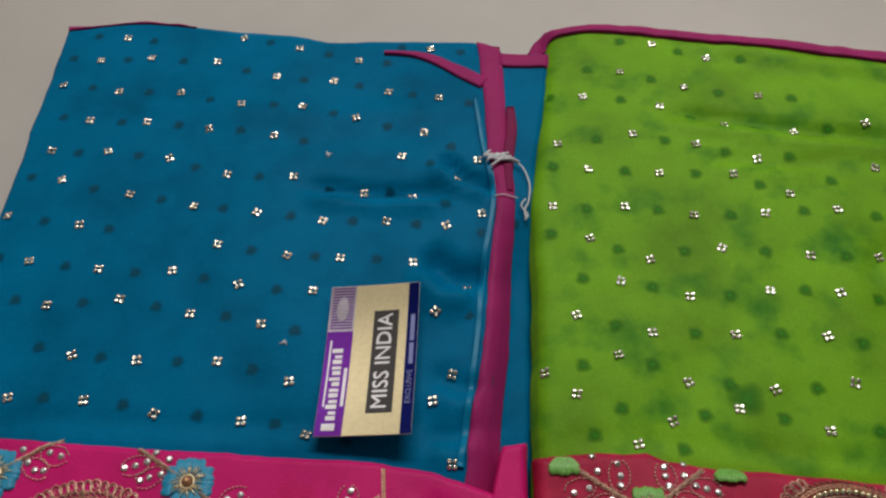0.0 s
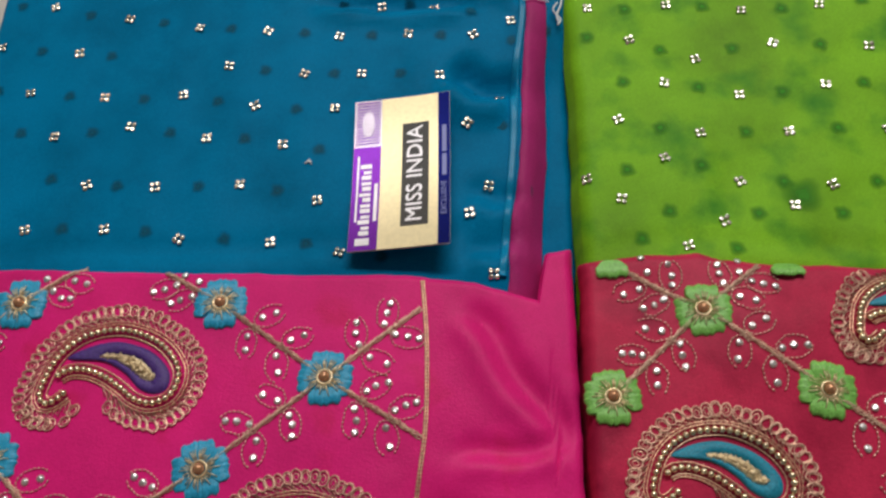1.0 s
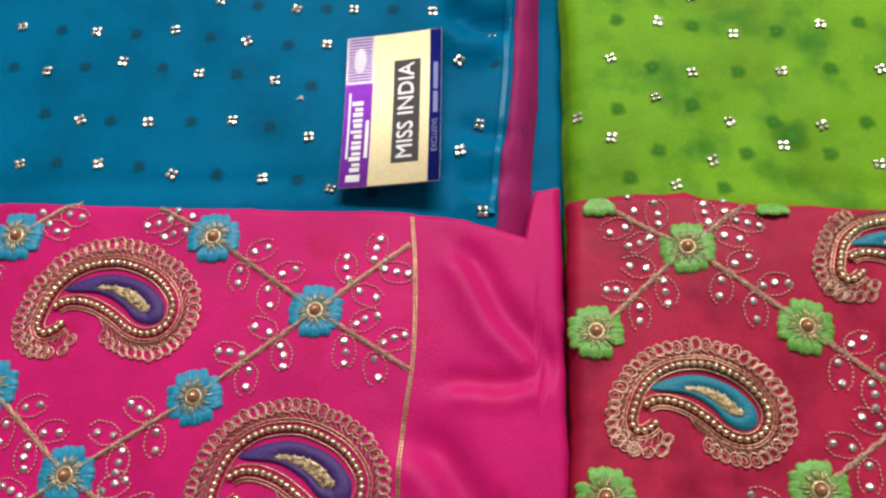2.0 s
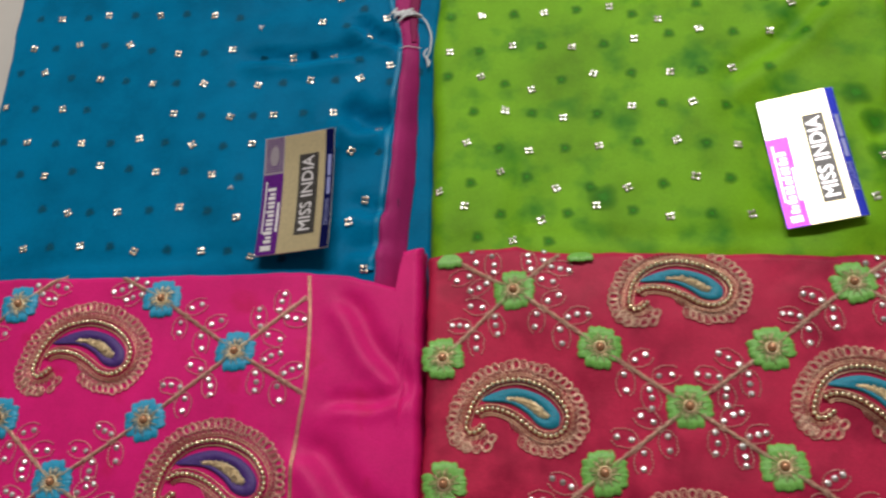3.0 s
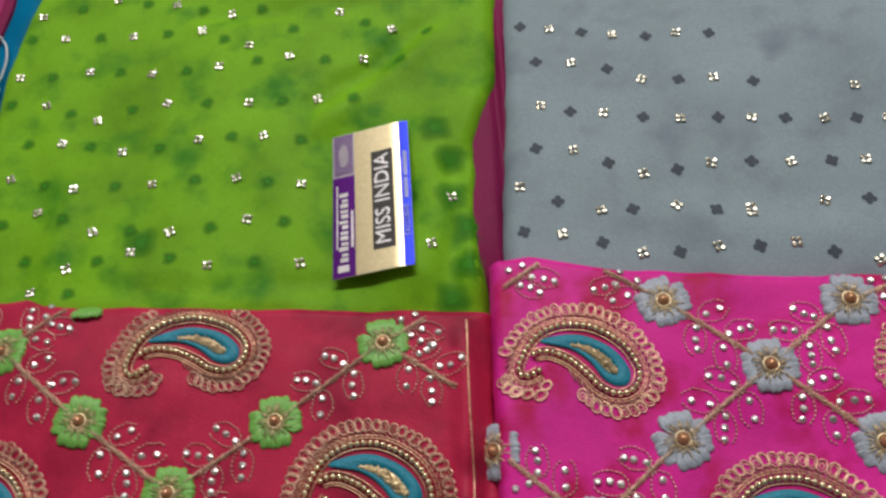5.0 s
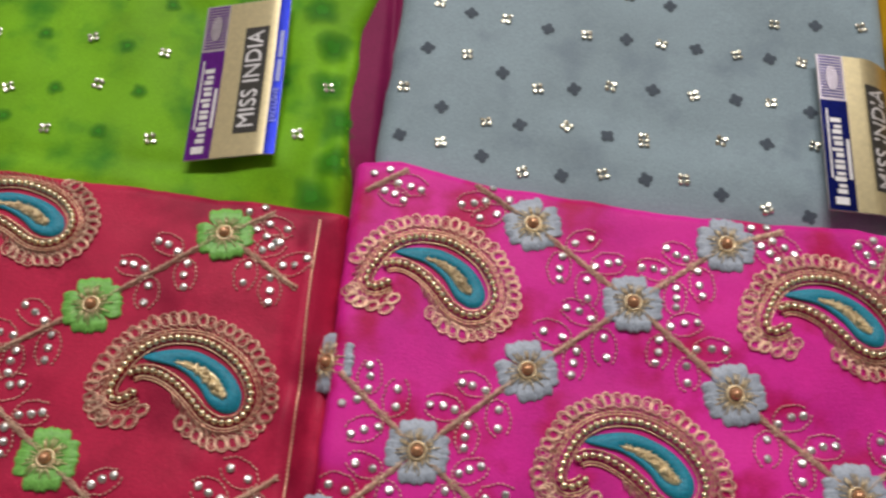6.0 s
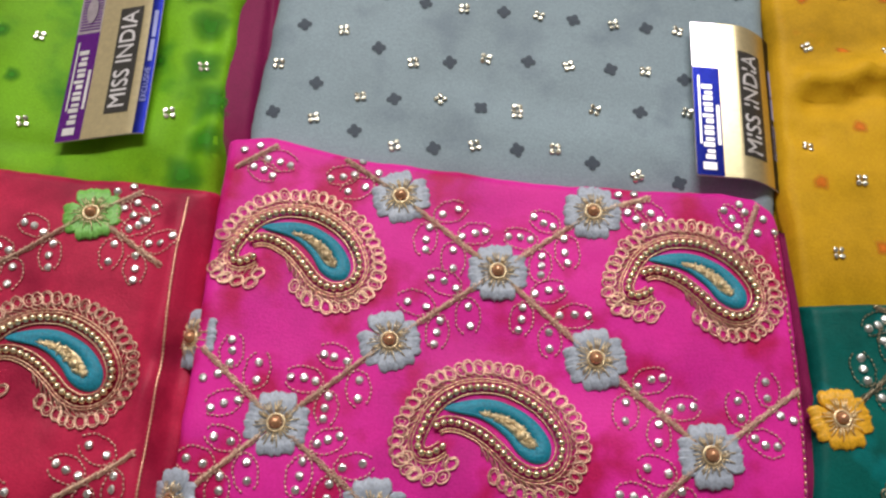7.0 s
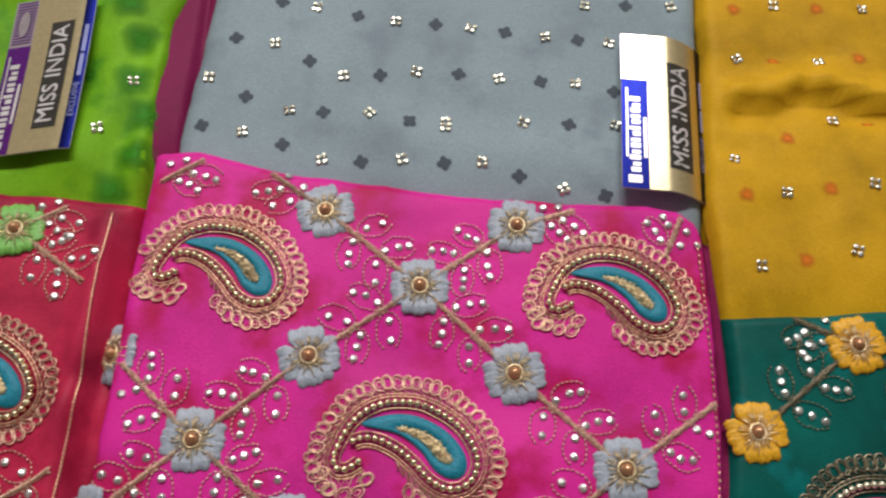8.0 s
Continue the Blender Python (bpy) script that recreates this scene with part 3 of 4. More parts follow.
def paisley(sheet, parent, x, y, half, turn, band_material, low_y, thread_material=None, bead_material=None, seed=0, squash=1.0):
    """A raised paisley: corded rim with looped scallops, a bead row, a satin band and a gold heart."""
    gold, beads = thread_material or M_GOLD, bead_material or M_BEAD
    c, s = math.cos(radians(turn)), math.sin(radians(turn))

    def put(p):
        px, py = p[0] * half, p[1] * half * squash
        return Vector((x + px * c - py * s, y + px * s + py * c, 0))

    def on(p):
        return inside(sheet, p.x, p.y, 0.0012)

    drop = spline(TEARDROP, 8)
    rim = resample(drop, 0.00325 / half)
    # corded lines either side of the beads, and a zigzag of fine gold thread outside them
    cords, lace, centre = Geo(), Geo(), Vector((0.05, -0.05, 0))

    def offset(line, k):
        out = []
        for i, p in enumerate(line):
            d = line[min(len(line) - 1, i + 1)] - line[max(0, i - 1)]
            out.append(p + Vector((-d.y, d.x, 0)).normalized() * k)
        return out

    fine = resample(drop, 0.0012 / half)
    runs = ((0.062, 0.00042), (-0.060, 0.00040), (0.092, 0.00038))
    for k, r in runs:
        run = []
        for p in [put(q) for q in offset(fine, k)] + [None]:
            if p is not None and on(p):
                run.append(sheet.at(p.x, p.y, 0.0008))
                continue
            if len(run) > 3:
                cords.tube(run, lambda i, r=r: r * (1 + 0.35 * (1 if i % 2 else -1)), 5)
            run = []
    whole = part("paisley", cords.mesh("paisley", gold), parent)
    for p in (put(q) for q in rim):
        if on(p):
            part("bead", BEADS[beads], whole, Matrix.Translation(sheet.at(p.x, p.y, 0.0018)))
    outer = resample(offset(drop, 0.165), 0.0017 / half)
    inner = resample(offset(drop, 0.095), 0.0017 / half)
    run = []
    for k in range(min(len(outer), len(inner))):
        q = outer[k] if k % 2 else inner[min(len(inner) - 1, int(k * len(inner) / len(outer)))]
        p = put(q)
        if on(p):
            run.append(sheet.at(p.x, p.y, 0.0006))
        else:
            if len(run) > 3:
                lace.tube(run, 0.00032, 4)
            run = []
    if len(run) > 3:
        lace.tube(run, 0.00032, 4)
    # loops along the rim, and a small cluster below the hook
    spots = resample(offset(drop, 0.215), 0.0043 / half)[2:]
    rl = random.Random(seed)
    hook = [Vector((-0.72, -0.55, 0)), Vector((-0.56, -0.58, 0)), Vector((-0.42, -0.56, 0)), Vector((-0.83, -0.42, 0)), Vector((-0.36, -0.44, 0))]
    for i, q in enumerate(spots + hook):
        if i < len(spots) and (-0.62 < q.x < 0.0 and q.y < -0.02):
            continue
        p, r = put(q) + Vector((rl.gauss(0, 0.0003), rl.gauss(0, 0.0003), 0)), rl.uniform(0.0026, 0.0033)
        axis = (put(q) - put((0.05, -0.05))).normalized()
        across = Vector((-axis.y, axis.x, 0))
        rings = [p + axis * (r * 1.1 * math.cos(w)) + across * (r * 0.8 * math.sin(w)) for w in np.linspace(0, 2 * math.pi, 13)]
        if all(on(v) for v in rings):
            lace.tube([sheet.at(v.x, v.y, 0.0008 + 0.0004 * math.sin(3 * j)) for j, v in enumerate(rings[:-1])], lambda j: 0.00034 + 0.00012 * (j % 2), 5, True)
            turned = rl.uniform(0.55, 0.8)
            if rl.random() < 0.6:
                lace.tube([sheet.at(p.x + (v.x - p.x) * turned + rl.gauss(0, 0.0002), p.y + (v.y - p.y) * turned + rl.gauss(0, 0.0002), 0.0009) for v in rings[:-1]], 0.00024, 4, True)
                continue
            lace.tube([sheet.at(p.x + (v.x - p.x) * 0.5, p.y + (v.y - p.y) * 0.5, 0.0006) for v in rings[:-1:2]], 0.00026, 4, True)
    part("scalloped_lace", lace.mesh("scalloped_lace", M_LACE if gold is M_GOLD else gold), whole)
    # satin band with a hole for the gold heart
    edge, hole = resample(spline(BAND, 6, True), 0.02, True), resample(spline(HEART, 6, True), 0.02, True)
    mid = Vector((0.14, 0.0, 0))
    edge, hole = [mid + (q - mid) * 1.05 for q in edge], [mid + (q - mid) * 0.80 for q in hole]
    band, hv = [put(p) for p in edge], [put(p) for p in hole]
    if all(on(p) for p in band):
        g, n, rows = Geo(), len(band), []
        near = [min(range(len(hv)), key=lambda k: (hv[k] - p).length) for p in band]
        for f, h in ((0, 0.0001), (0.12, 0.0013), (0.5, 0.0017), (0.88, 0.0013), (1.0, 0.0003)):
            rows.append([sheet.at(p.x + (hv[k].x - p.x) * f, p.y + (hv[k].y - p.y) * f, h + (0.00012 if i % 2 else 0)) for i, (p, k) in enumerate(zip(band, near))] )
            rows[-1].append(rows[-1][0].copy())
        g.quad_grid(rows)
        part("satin_band", g.mesh("satin_band", band_material), whole, label="satin-stitched band")
        g = Geo()
        g.v.append(sheet.at(sum(p.x for p in hv) / len(hv), sum(p.y for p in hv) / len(hv), 0.0011))
        g.v.extend(sheet.at(p.x, p.y, 0.0004) for p in hv)
        for k in range(len(hv)):
            g.f.append((0, 1 + k, 1 + (k + 1) % len(hv)))
        for k in range(170):
            f = rl.random()
            a, b = hv[int(f * len(hv)) % len(hv)], hv[-1 - int(f * len(hv)) % len(hv)]
            q = a.lerp(b, rl.uniform(0.08, 0.92))
            w, r = rl.uniform(0, 3.2), rl.uniform(0.0008, 0.0018)
            up = rl.uniform(0.0008, 0.0018)
            g.tube([sheet.at(q.x + r * t * math.cos(w), q.y + r * t * math.sin(w), up + 0.0004 * (1 - t * t)) for t in (-1, 0, 1)], 0.0003, 4)
        p = put((0.30, -0.06))
        g.ball(sheet.at(p.x, p.y, 0.0016), 0.0017, 8, 6)
        part("gold_heart", g.mesh("gold_heart", M_PALE_GOLD if gold is M_GOLD else gold), whole)
    return whole


def petals_of(material):
    return [petal_mesh(material, s) for s in range(3)]


P_BLUE, P_GREEN, P_GREY, P_YELLOW = petals_of(M_FLOWER_BLUE), petals_of(M_FLOWER_GREEN), petals_of(M_FLOWER_GREY), petals_of(M_FLOWER_YELLOW)

# ---- blue set ----
Z_LOW, Z_TOP, FOOT = -0.004, 0.0015, -0.155
blue = root("folded_scarf", -0.12, 0.2, FLOOR, "bright blue thin scarf with gold sequins, folded on pale floor", "scarf", "folded scarves")


def blue_fall(x, y):
    """The stack ends under the plum border; only one low layer goes on beyond it."""
    edge = float(np.interp(y, (0.05, 0.10, 0.15, 0.203, 0.255, 0.30), (0.0185, 0.0227, 0.030, 0.034, 0.039, 0.035)))
    s = min(1, max(0, (x - edge + 0.004) / 0.013))
    d = min(1, max(0, (0.262 - y) / 0.07))
    return (0.002 + 0.013 * d * d * (3 - 2 * d)) * s * s * (3 - 2 * s)


s_blue = Sheet([(-0.3040, 0.4410), (-0.3020, 0.2980), (-0.3030, 0.0200)], [(0.0780, 0.3910), (0.0610, 0.2750), (0.0550, 0.2030), (0.0460, 0.0200)],
               [(-0.3020, 0.4340), (-0.2400, 0.4390), (-0.1280, 0.4200), (-0.0900, 0.4110), (-0.0400, 0.4110), (0.0210, 0.4080), (0.0450, 0.3960), (0.0800, 0.3950)], [(-0.3000, 0.0100), (0.0600, 0.0100)],
               Z_LOW, 0.006, 0.0020, 1.0,
               [(-0.0160, 0.2080, 0.0240, 0.1910, 0.010, -0.0125), (-0.0970, 0.2670, 0.0040, 0.2590, 0.006, -0.0075), (-0.0060, 0.2890, 0.0310, 0.2620, 0.005, -0.0095), (-0.0080, 0.1270, 0.0219, 0.1199, 0.006, -0.004), (-0.0100, 0.0910, 0.0183, 0.0962, 0.006, -0.004), (-0.2807, 0.1027, 0.0025, 0.0993, 0.006, -0.0016), (-0.1990, 0.3370, 0.0040, 0.3300, 0.012, 0.0016)], blue_fall)
s_blue.build("cloth", M_BLUE, blue, FLOOR, 4)
ribbon("border", s_blue, [(0.0310, 0.4050), (0.0340, 0.3500), (0.0350, 0.3010), (0.0390, 0.2550), (0.0340, 0.2030), (0.0300, 0.1500), (0.0227, 0.1013), (0.0185, 0.0520)], [0.018, 0.015, 0.0135, 0.0125, 0.0138, 0.0145, 0.0165, 0.018], M_PIPING, blue, 0.0014, 0.0014, "plum piping border")
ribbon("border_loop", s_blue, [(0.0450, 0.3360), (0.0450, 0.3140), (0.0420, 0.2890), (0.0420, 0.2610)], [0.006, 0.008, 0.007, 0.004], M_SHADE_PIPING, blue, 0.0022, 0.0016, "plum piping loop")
ribbon("top_border", s_blue, [(0.0390, 0.3850), (0.0570, 0.3840), (0.0780, 0.3840)], [0.0125, 0.013, 0.012], M_PIPING, blue, 0.0016, 0.0012, "plum piping border")
ribbon("flap_border", s_blue, [(-0.0480, 0.3940), (-0.0260, 0.3920), (-0.0080, 0.3850), (0.0100, 0.3720), (0.0270, 0.3600)], [0.002, 0.004, 0.008, 0.010, 0.010], M_PIPING, blue, 0.0018, 0.0012, "plum piping border")
ribbon("corner_border", s_blue, [(-0.3010, 0.4300), (-0.2710, 0.4360), (-0.2420, 0.4370), (-0.1990, 0.4290)], [0.006, 0.006, 0.005, 0.001], M_PIPING, blue, 0.0012, 0.0012, "plum piping border")
# Raised fold whose lighter blue paints the sheen along it.
ribbon("fold_edge", s_blue, [(0.0200, 0.3450), (0.0250, 0.3010), (0.0310, 0.2590), (0.0230, 0.2030), (0.0182, 0.1500), (0.0082, 0.0755)], [0.003, 0.004, 0.004, 0.0045, 0.004, 0.004], M_BLUE_SHEEN, blue, 0.0010, 0.0020)
BLUE_PRINTS = [print_mesh(M_PRINT_BLUE, 0.0050, True, k) for k in range(3)]
sequin_row(s_blue, blue, BLUE_PRINTS, 300, (0.022, -0.004), (-0.013, 0.398))
sequin_row(s_blue, blue, BLUE_PRINTS, 301, (0.022, -0.004), (-0.251, 0.418), (-0.158, 0.414), (-0.113, 0.400), (-0.067, 0.387))
sequin_row(s_blue, blue, BLUE_PRINTS, 302, (0.022, -0.004), (-0.266, 0.393), (-0.227, 0.395), (-0.175, 0.389), (-0.127, 0.370), (-0.084, 0.366), (-0.043, 0.354), (-0.006, 0.346))
sequin_row(s_blue, blue, BLUE_PRINTS, 303, (0.022, -0.004), (-0.288, 0.367), (-0.244, 0.359), (-0.197, 0.357), (-0.149, 0.342), (-0.104, 0.339), (-0.065, 0.328), (-0.016, 0.313), (0.021, 0.288))
sequin_row(s_blue, blue, BLUE_PRINTS, 304, (0.022, -0.004), (-0.258, 0.330), (-0.216, 0.328), (-0.170, 0.321), (-0.122, 0.313), (-0.031, 0.292), (0.007, 0.273))
sequin_row(s_blue, blue, BLUE_PRINTS, 305, (0.022, -0.004), (-0.279, 0.303), (-0.238, 0.301), (-0.193, 0.294), (-0.150, 0.279), (-0.104, 0.276), (-0.056, 0.266), (-0.023, 0.262), (0.023, 0.243))
sequin_row(s_blue, blue, BLUE_PRINTS, 306, (0.022, -0.004), (-0.264, 0.276), (-0.214, 0.263), (-0.168, 0.252), (-0.125, 0.246), (-0.081, 0.239), (-0.039, 0.238), (-0.000, 0.234))
sequin_row(s_blue, blue, BLUE_PRINTS, 307, (0.022, -0.004), (-0.293, 0.247), (-0.242, 0.238), (-0.147, 0.221), (-0.101, 0.212), (-0.067, 0.210), (-0.021, 0.207), (0.013, 0.191))
sequin_row(s_blue, blue, BLUE_PRINTS, 308, (0.022, -0.004), (-0.268, 0.211), (-0.221, 0.204), (-0.173, 0.202), (-0.129, 0.191), (-0.082, 0.186), (-0.006, 0.170))
sequin_row(s_blue, blue, BLUE_PRINTS, 309, (0.022, -0.004), (-0.247, 0.178), (-0.202, 0.182), (-0.156, 0.171), (-0.111, 0.163), (0.004, 0.130))
sequin_row(s_blue, blue, BLUE_PRINTS, 310, (0.022, -0.004), (-0.222, 0.144), (-0.182, 0.140), (-0.134, 0.139), (-0.090, 0.126), (-0.007, 0.113))
sequin_row(s_blue, blue, BLUE_PRINTS, 311, (0.022, -0.004), (-0.252, 0.117), (-0.207, 0.115), (-0.165, 0.107), (-0.115, 0.103), (-0.077, 0.094), (0.004, 0.077))

for x, y, k, where in ((-0.096, 0.151, 3, s_blue), (-0.083, 0.296, 5, s_blue)):
    g, bits = Geo(), random.Random(k)
    for _ in range(5):
        w = bits.uniform(0, 3.1)
        g.tube([where.at(x + bits.gauss(0, 0.0012) + 0.0014 * t * math.cos(w), y + bits.gauss(0, 0.0012) + 0.0014 * t * math.sin(w), 0.0007) for t in (-1, 0, 1)], 0.0003, 5)
    solid("lint", g.mesh("lint", M_COTTON), "tiny tuft of white lint on blue scarf", "lint")

g = Geo()
knot = random.Random(2)
for k in range(26):
    c = Vector((0.035 + knot.gauss(0, 0.0045), 0.287 + knot.gauss(0, 0.0016), 0.0))
    w = knot.uniform(-0.5, 0.9)
    g.tube([s_blue.at(c.x + 0.004 * t * math.cos(w), c.y + 0.004 * t * math.sin(w), 0.0045 + 0.0012 * knot.random() * (1 - t * t)) for t in (-1, -0.4, 0.3, 1)], 0.0008, 5)
g.tube([s_blue.at(p.x, p.y, 0.0035) for p in resample(spline([(0.0390, 0.2880), (0.0500, 0.2820), (0.0550, 0.2670), (0.0540, 0.2530), (0.0510, 0.2460), (0.0520, 0.2400)], 8), 0.001)], lambda i: 0.0006 + 0.00015 * (i % 2), 5)
g.tube([s_blue.at(p.x, p.y, 0.0036) for p in resample(spline([(0.0520, 0.2540), (0.0490, 0.2490), (0.0530, 0.2430), (0.0510, 0.2390)], 6), 0.001)], 0.0006, 5)
g.tube([s_blue.at(p.x, p.y, 0.0034) for p in resample(spline([(0.0310, 0.2550), (0.0390, 0.2560), (0.0470, 0.2550)], 6), 0.001)], 0.0004, 5)
solid("tying_thread", g.mesh("tying_thread", M_COTTON), "white cotton thread knotted round the plum border", "thread")

pink = root("folded_dress_fabric", -0.12, -0.1, FLOOR, "hot pink silk dress fabric with blue embroidered flowers, folded", "fabric", "folded dress fabrics")
s_pink = Sheet([(-0.30, 0.09), (-0.31, FOOT)], [(0.0445, 0.09), (0.041, 0.023), (0.037, -0.075), (0.03, FOOT)],
               [(-0.3, 0.096), (-0.26, 0.0935), (-0.198, 0.0885), (-0.124, 0.0835), (-0.076, 0.080), (-0.035, 0.0775), (-0.006, 0.0720), (0.014, 0.0655), (0.0275, 0.0605), (0.0295, 0.087), (0.045, 0.088)], [(-0.31, FOOT), (0.05, FOOT)],
               Z_TOP, 0.004, 0.0011, 2.0, [(-0.010, 0.060, 0.037, -0.014, 0.0065, -0.0042), (-0.02, -0.014, 0.036, -0.012, 0.005, -0.0028), (-0.034, -0.035, 0.03, -0.10, 0.009, -0.006)])
s_pink.build("cloth", M_PINK, pink, FLOOR, 3)
FB = {"a": (-0.242, 0.071), "b": (-0.136, 0.066), "c": (-0.0808, 0.0245), "d": (-0.138, -0.017), "e": (-0.196, -0.052), "f": (-0.241, -0.009), "g": (-0.147, -0.084), "h": (-0.25, -0.09), "i": (-0.29, 0.03)}
for k, p in FB.items():
    flower(s_pink, pink, *p, {"d": 8, "c": -4}.get(k, 0), P_BLUE)
for n, (p, q) in enumerate(("bc", "cd", "de", "fe", "eg", "eh", "if", "ia")):
    sprig(s_pink, pink, FB[p], FB[q], 10 + n)
sprig(s_pink, pink, FB["c"], (-0.0325, 0.059), 30, end=0.001)
sprig(s_pink, pink, FB["c"], (-0.0335, -0.007), 31, end=0.001)
sprig(s_pink, pink, FB["b"], (-0.172, 0.088), 32, end=0.006)
sprig(s_pink, pink, FB["a"], (-0.206, 0.094), 33, end=0.006)
paisley(s_pink, pink, -0.1868, 0.0352, 0.0485, 0, M_THREAD_NAVY, 0, seed=1)
paisley(s_pink, pink, -0.0895, -0.0515, 0.049, -2, M_THREAD_NAVY, 0, seed=2)
g = Geo()
for off in (-0.0006, 0.0006):
    thread(g, s_pink, [p + Vector((off, 0, 0)) for p in spline([(-0.0325, 0.0735), (-0.0310, 0.04), (-0.0322, 0.0), (-0.038, -0.043), (-0.040, -0.09), (-0.043, -0.15)], 10)], 0.0005, 0.0009, 0.0005, 0.5)
part("seam_stitching", g.mesh("seam_stitching", M_GOLD), pink, label="gold chain stitching")

# ---- green set ----
green = root("folded_scarf", 0.21, 0.22, FLOOR, "lime green thin scarf with gold sequins, folded on pale floor", "scarf", "folded scarves")
s_green = Sheet([(0.074, 0.415), (0.0675, 0.335), (0.059, 0.288), (0.0545, 0.255), (0.054, 0.219), (0.0535, 0.167), (0.050, 0.123), (0.046, 0.02)],
                [(0.402, 0.37), (0.386, 0.268), (0.3815, 0.209), (0.365, 0.166), (0.3615, 0.125), (0.3605, 0.10), (0.3625, 0.054), (0.3655, 0.02)],
                [(0.062, 0.407), (0.075, 0.420), (0.108, 0.425), (0.150, 0.4195), (0.196, 0.4115), (0.248, 0.4025), (0.319, 0.389), (0.40, 0.375)], [(0.04, 0.01), (0.4, 0.01)],
                Z_LOW + 0.0012, 0.011, 0.0026, 3.0,
                [(0.1550, 0.3280, 0.3438, 0.2920, 0.007, -0.0055), (0.1860, 0.3930, 0.3344, 0.3609, 0.008, 0.002), (0.1750, 0.2850, 0.2550, 0.2760, 0.005, -0.0025), (0.2550, 0.1910, 0.3478, 0.2620, 0.008, -0.0045), (0.3450, 0.0600, 0.3544, 0.1600, 0.009, -0.005), (0.2880, 0.0600, 0.2930, 0.1910, 0.028, -0.0065), (0.0625, 0.0910, 0.3010, 0.0750, 0.006, -0.0012), (0.1150, 0.1620, 0.1200, 0.0600, 0.01, 0.0015)])
s_green.build("cloth", M_GREEN, green, FLOOR, 4)
ribbon("top_border", s_green, [(0.0675, 0.398), (0.073, 0.409), (0.085, 0.415), (0.108, 0.4175), (0.150, 0.412), (0.196, 0.404), (0.248, 0.395), (0.319, 0.3815), (0.388, 0.369)], [0.013, 0.0150, 0.0165, 0.0160], M_PIPING, green, 0.0022, 0.0018, "plum piping border")
GREEN_PRINTS = [print_mesh(M_PRINT_SHADE_GREEN, 0.0056, True, k) for k in range(3)]
sequin_row(s_green, green, GREEN_PRINTS, 330, (0.023, -0.003), (0.153, 0.395), (0.191, 0.381))
sequin_row(s_green, green, GREEN_PRINTS, 331, (0.023, -0.003), (0.126, 0.367), (0.170, 0.351), (0.221, 0.342))
sequin_row(s_green, green, GREEN_PRINTS, 332, (0.023, -0.003), (0.097, 0.343), (0.150, 0.333), (0.194, 0.319), (0.240, 0.311), (0.288, 0.314))
sequin_row(s_green, green, GREEN_PRINTS, 333, (0.023, -0.003), (0.076, 0.299), (0.128, 0.307), (0.170, 0.298), (0.209, 0.285))
sequin_row(s_green, green, GREEN_PRINTS, 334, (0.023, -0.003), (0.095, 0.277), (0.142, 0.274), (0.190, 0.271), (0.223, 0.254), (0.283, 0.274), (0.317, 0.255))
sequin_row(s_green, green, GREEN_PRINTS, 335, (0.023, -0.003), (0.069, 0.247), (0.116, 0.247), (0.159, 0.239), (0.204, 0.239), (0.250, 0.241), (0.298, 0.233))
sequin_row(s_green, green, GREEN_PRINTS, 336, (0.023, -0.003), (0.091, 0.222), (0.127, 0.206), (0.172, 0.213), (0.225, 0.207), (0.268, 0.207))
sequin_row(s_green, green, GREEN_PRINTS, 337, (0.023, -0.003), (0.107, 0.190), (0.147, 0.179), (0.195, 0.182), (0.236, 0.180))
sequin_row(s_green, green, GREEN_PRINTS, 338, (0.023, -0.003), (0.078, 0.167), (0.121, 0.154), (0.169, 0.153), (0.221, 0.151), (0.260, 0.143))
sequin_row(s_green, green, GREEN_PRINTS, 339, (0.023, -0.003), (0.057, 0.130), (0.100, 0.141), (0.137, 0.123), (0.184, 0.118), (0.229, 0.122))
sequin_row(s_green, green, GREEN_PRINTS, 340, (0.023, -0.003), (0.074, 0.117), (0.125, 0.100), (0.162, 0.107), (0.208, 0.094), (0.260, 0.092))
sequin_row(s_green, green, GREEN_PRINTS, 341, (0.023, -0.003), (0.105, 0.088))
sequin_row(s_green, green, GREEN_PRINTS, 342, (0.023, -0.003), (0.335, 0.094))
sequin_row(s_green, green, GREEN_PRINTS, 343, (0.023, -0.003), (0.348, 0.124))
# Big soft patches: dark dye together with painted shade of the crumpled folds.
for k, (x, y) in enumerate(((0.3487, 0.1500), (0.3557, 0.1050), (0.3441, 0.0620), (0.3411, 0.1720), (0.3538, 0.0800), (0.1673, 0.1129), (0.3478, 0.1250))):
    me = print_mesh(M_PRINT_SHADE_GREEN, 0.0125, True, 5 + k)
    for v in me.vertices:
        v.co = s_green.at(x + v.co.x, y + v.co.y, 0.0006)
    me.update()
    part("print_or_fold_shade", me, green)
g = Geo()
g.slab([(0.255 + 0.035 * math.cos(w), 0.3905 + 0.015 * math.sin(w)) for w in np.linspace(0, math.pi, 12)], FLOOR, Z_LOW - 0.009)
part("folded_corner", g.mesh("folded_corner", M_GREEN), green)
# Low layer in the gap beside the grey scarf; its colour carries the gap's shade.
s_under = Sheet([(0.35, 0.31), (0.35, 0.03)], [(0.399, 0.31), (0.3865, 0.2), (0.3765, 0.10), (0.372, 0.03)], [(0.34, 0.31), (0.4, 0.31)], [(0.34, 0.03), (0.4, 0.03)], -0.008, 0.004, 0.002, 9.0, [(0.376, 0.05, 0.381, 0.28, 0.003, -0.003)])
s_under.build("under_layer", M_SHADE_PIPING, green, FLOOR, 2, 40, "plum under layer in shaded colour")

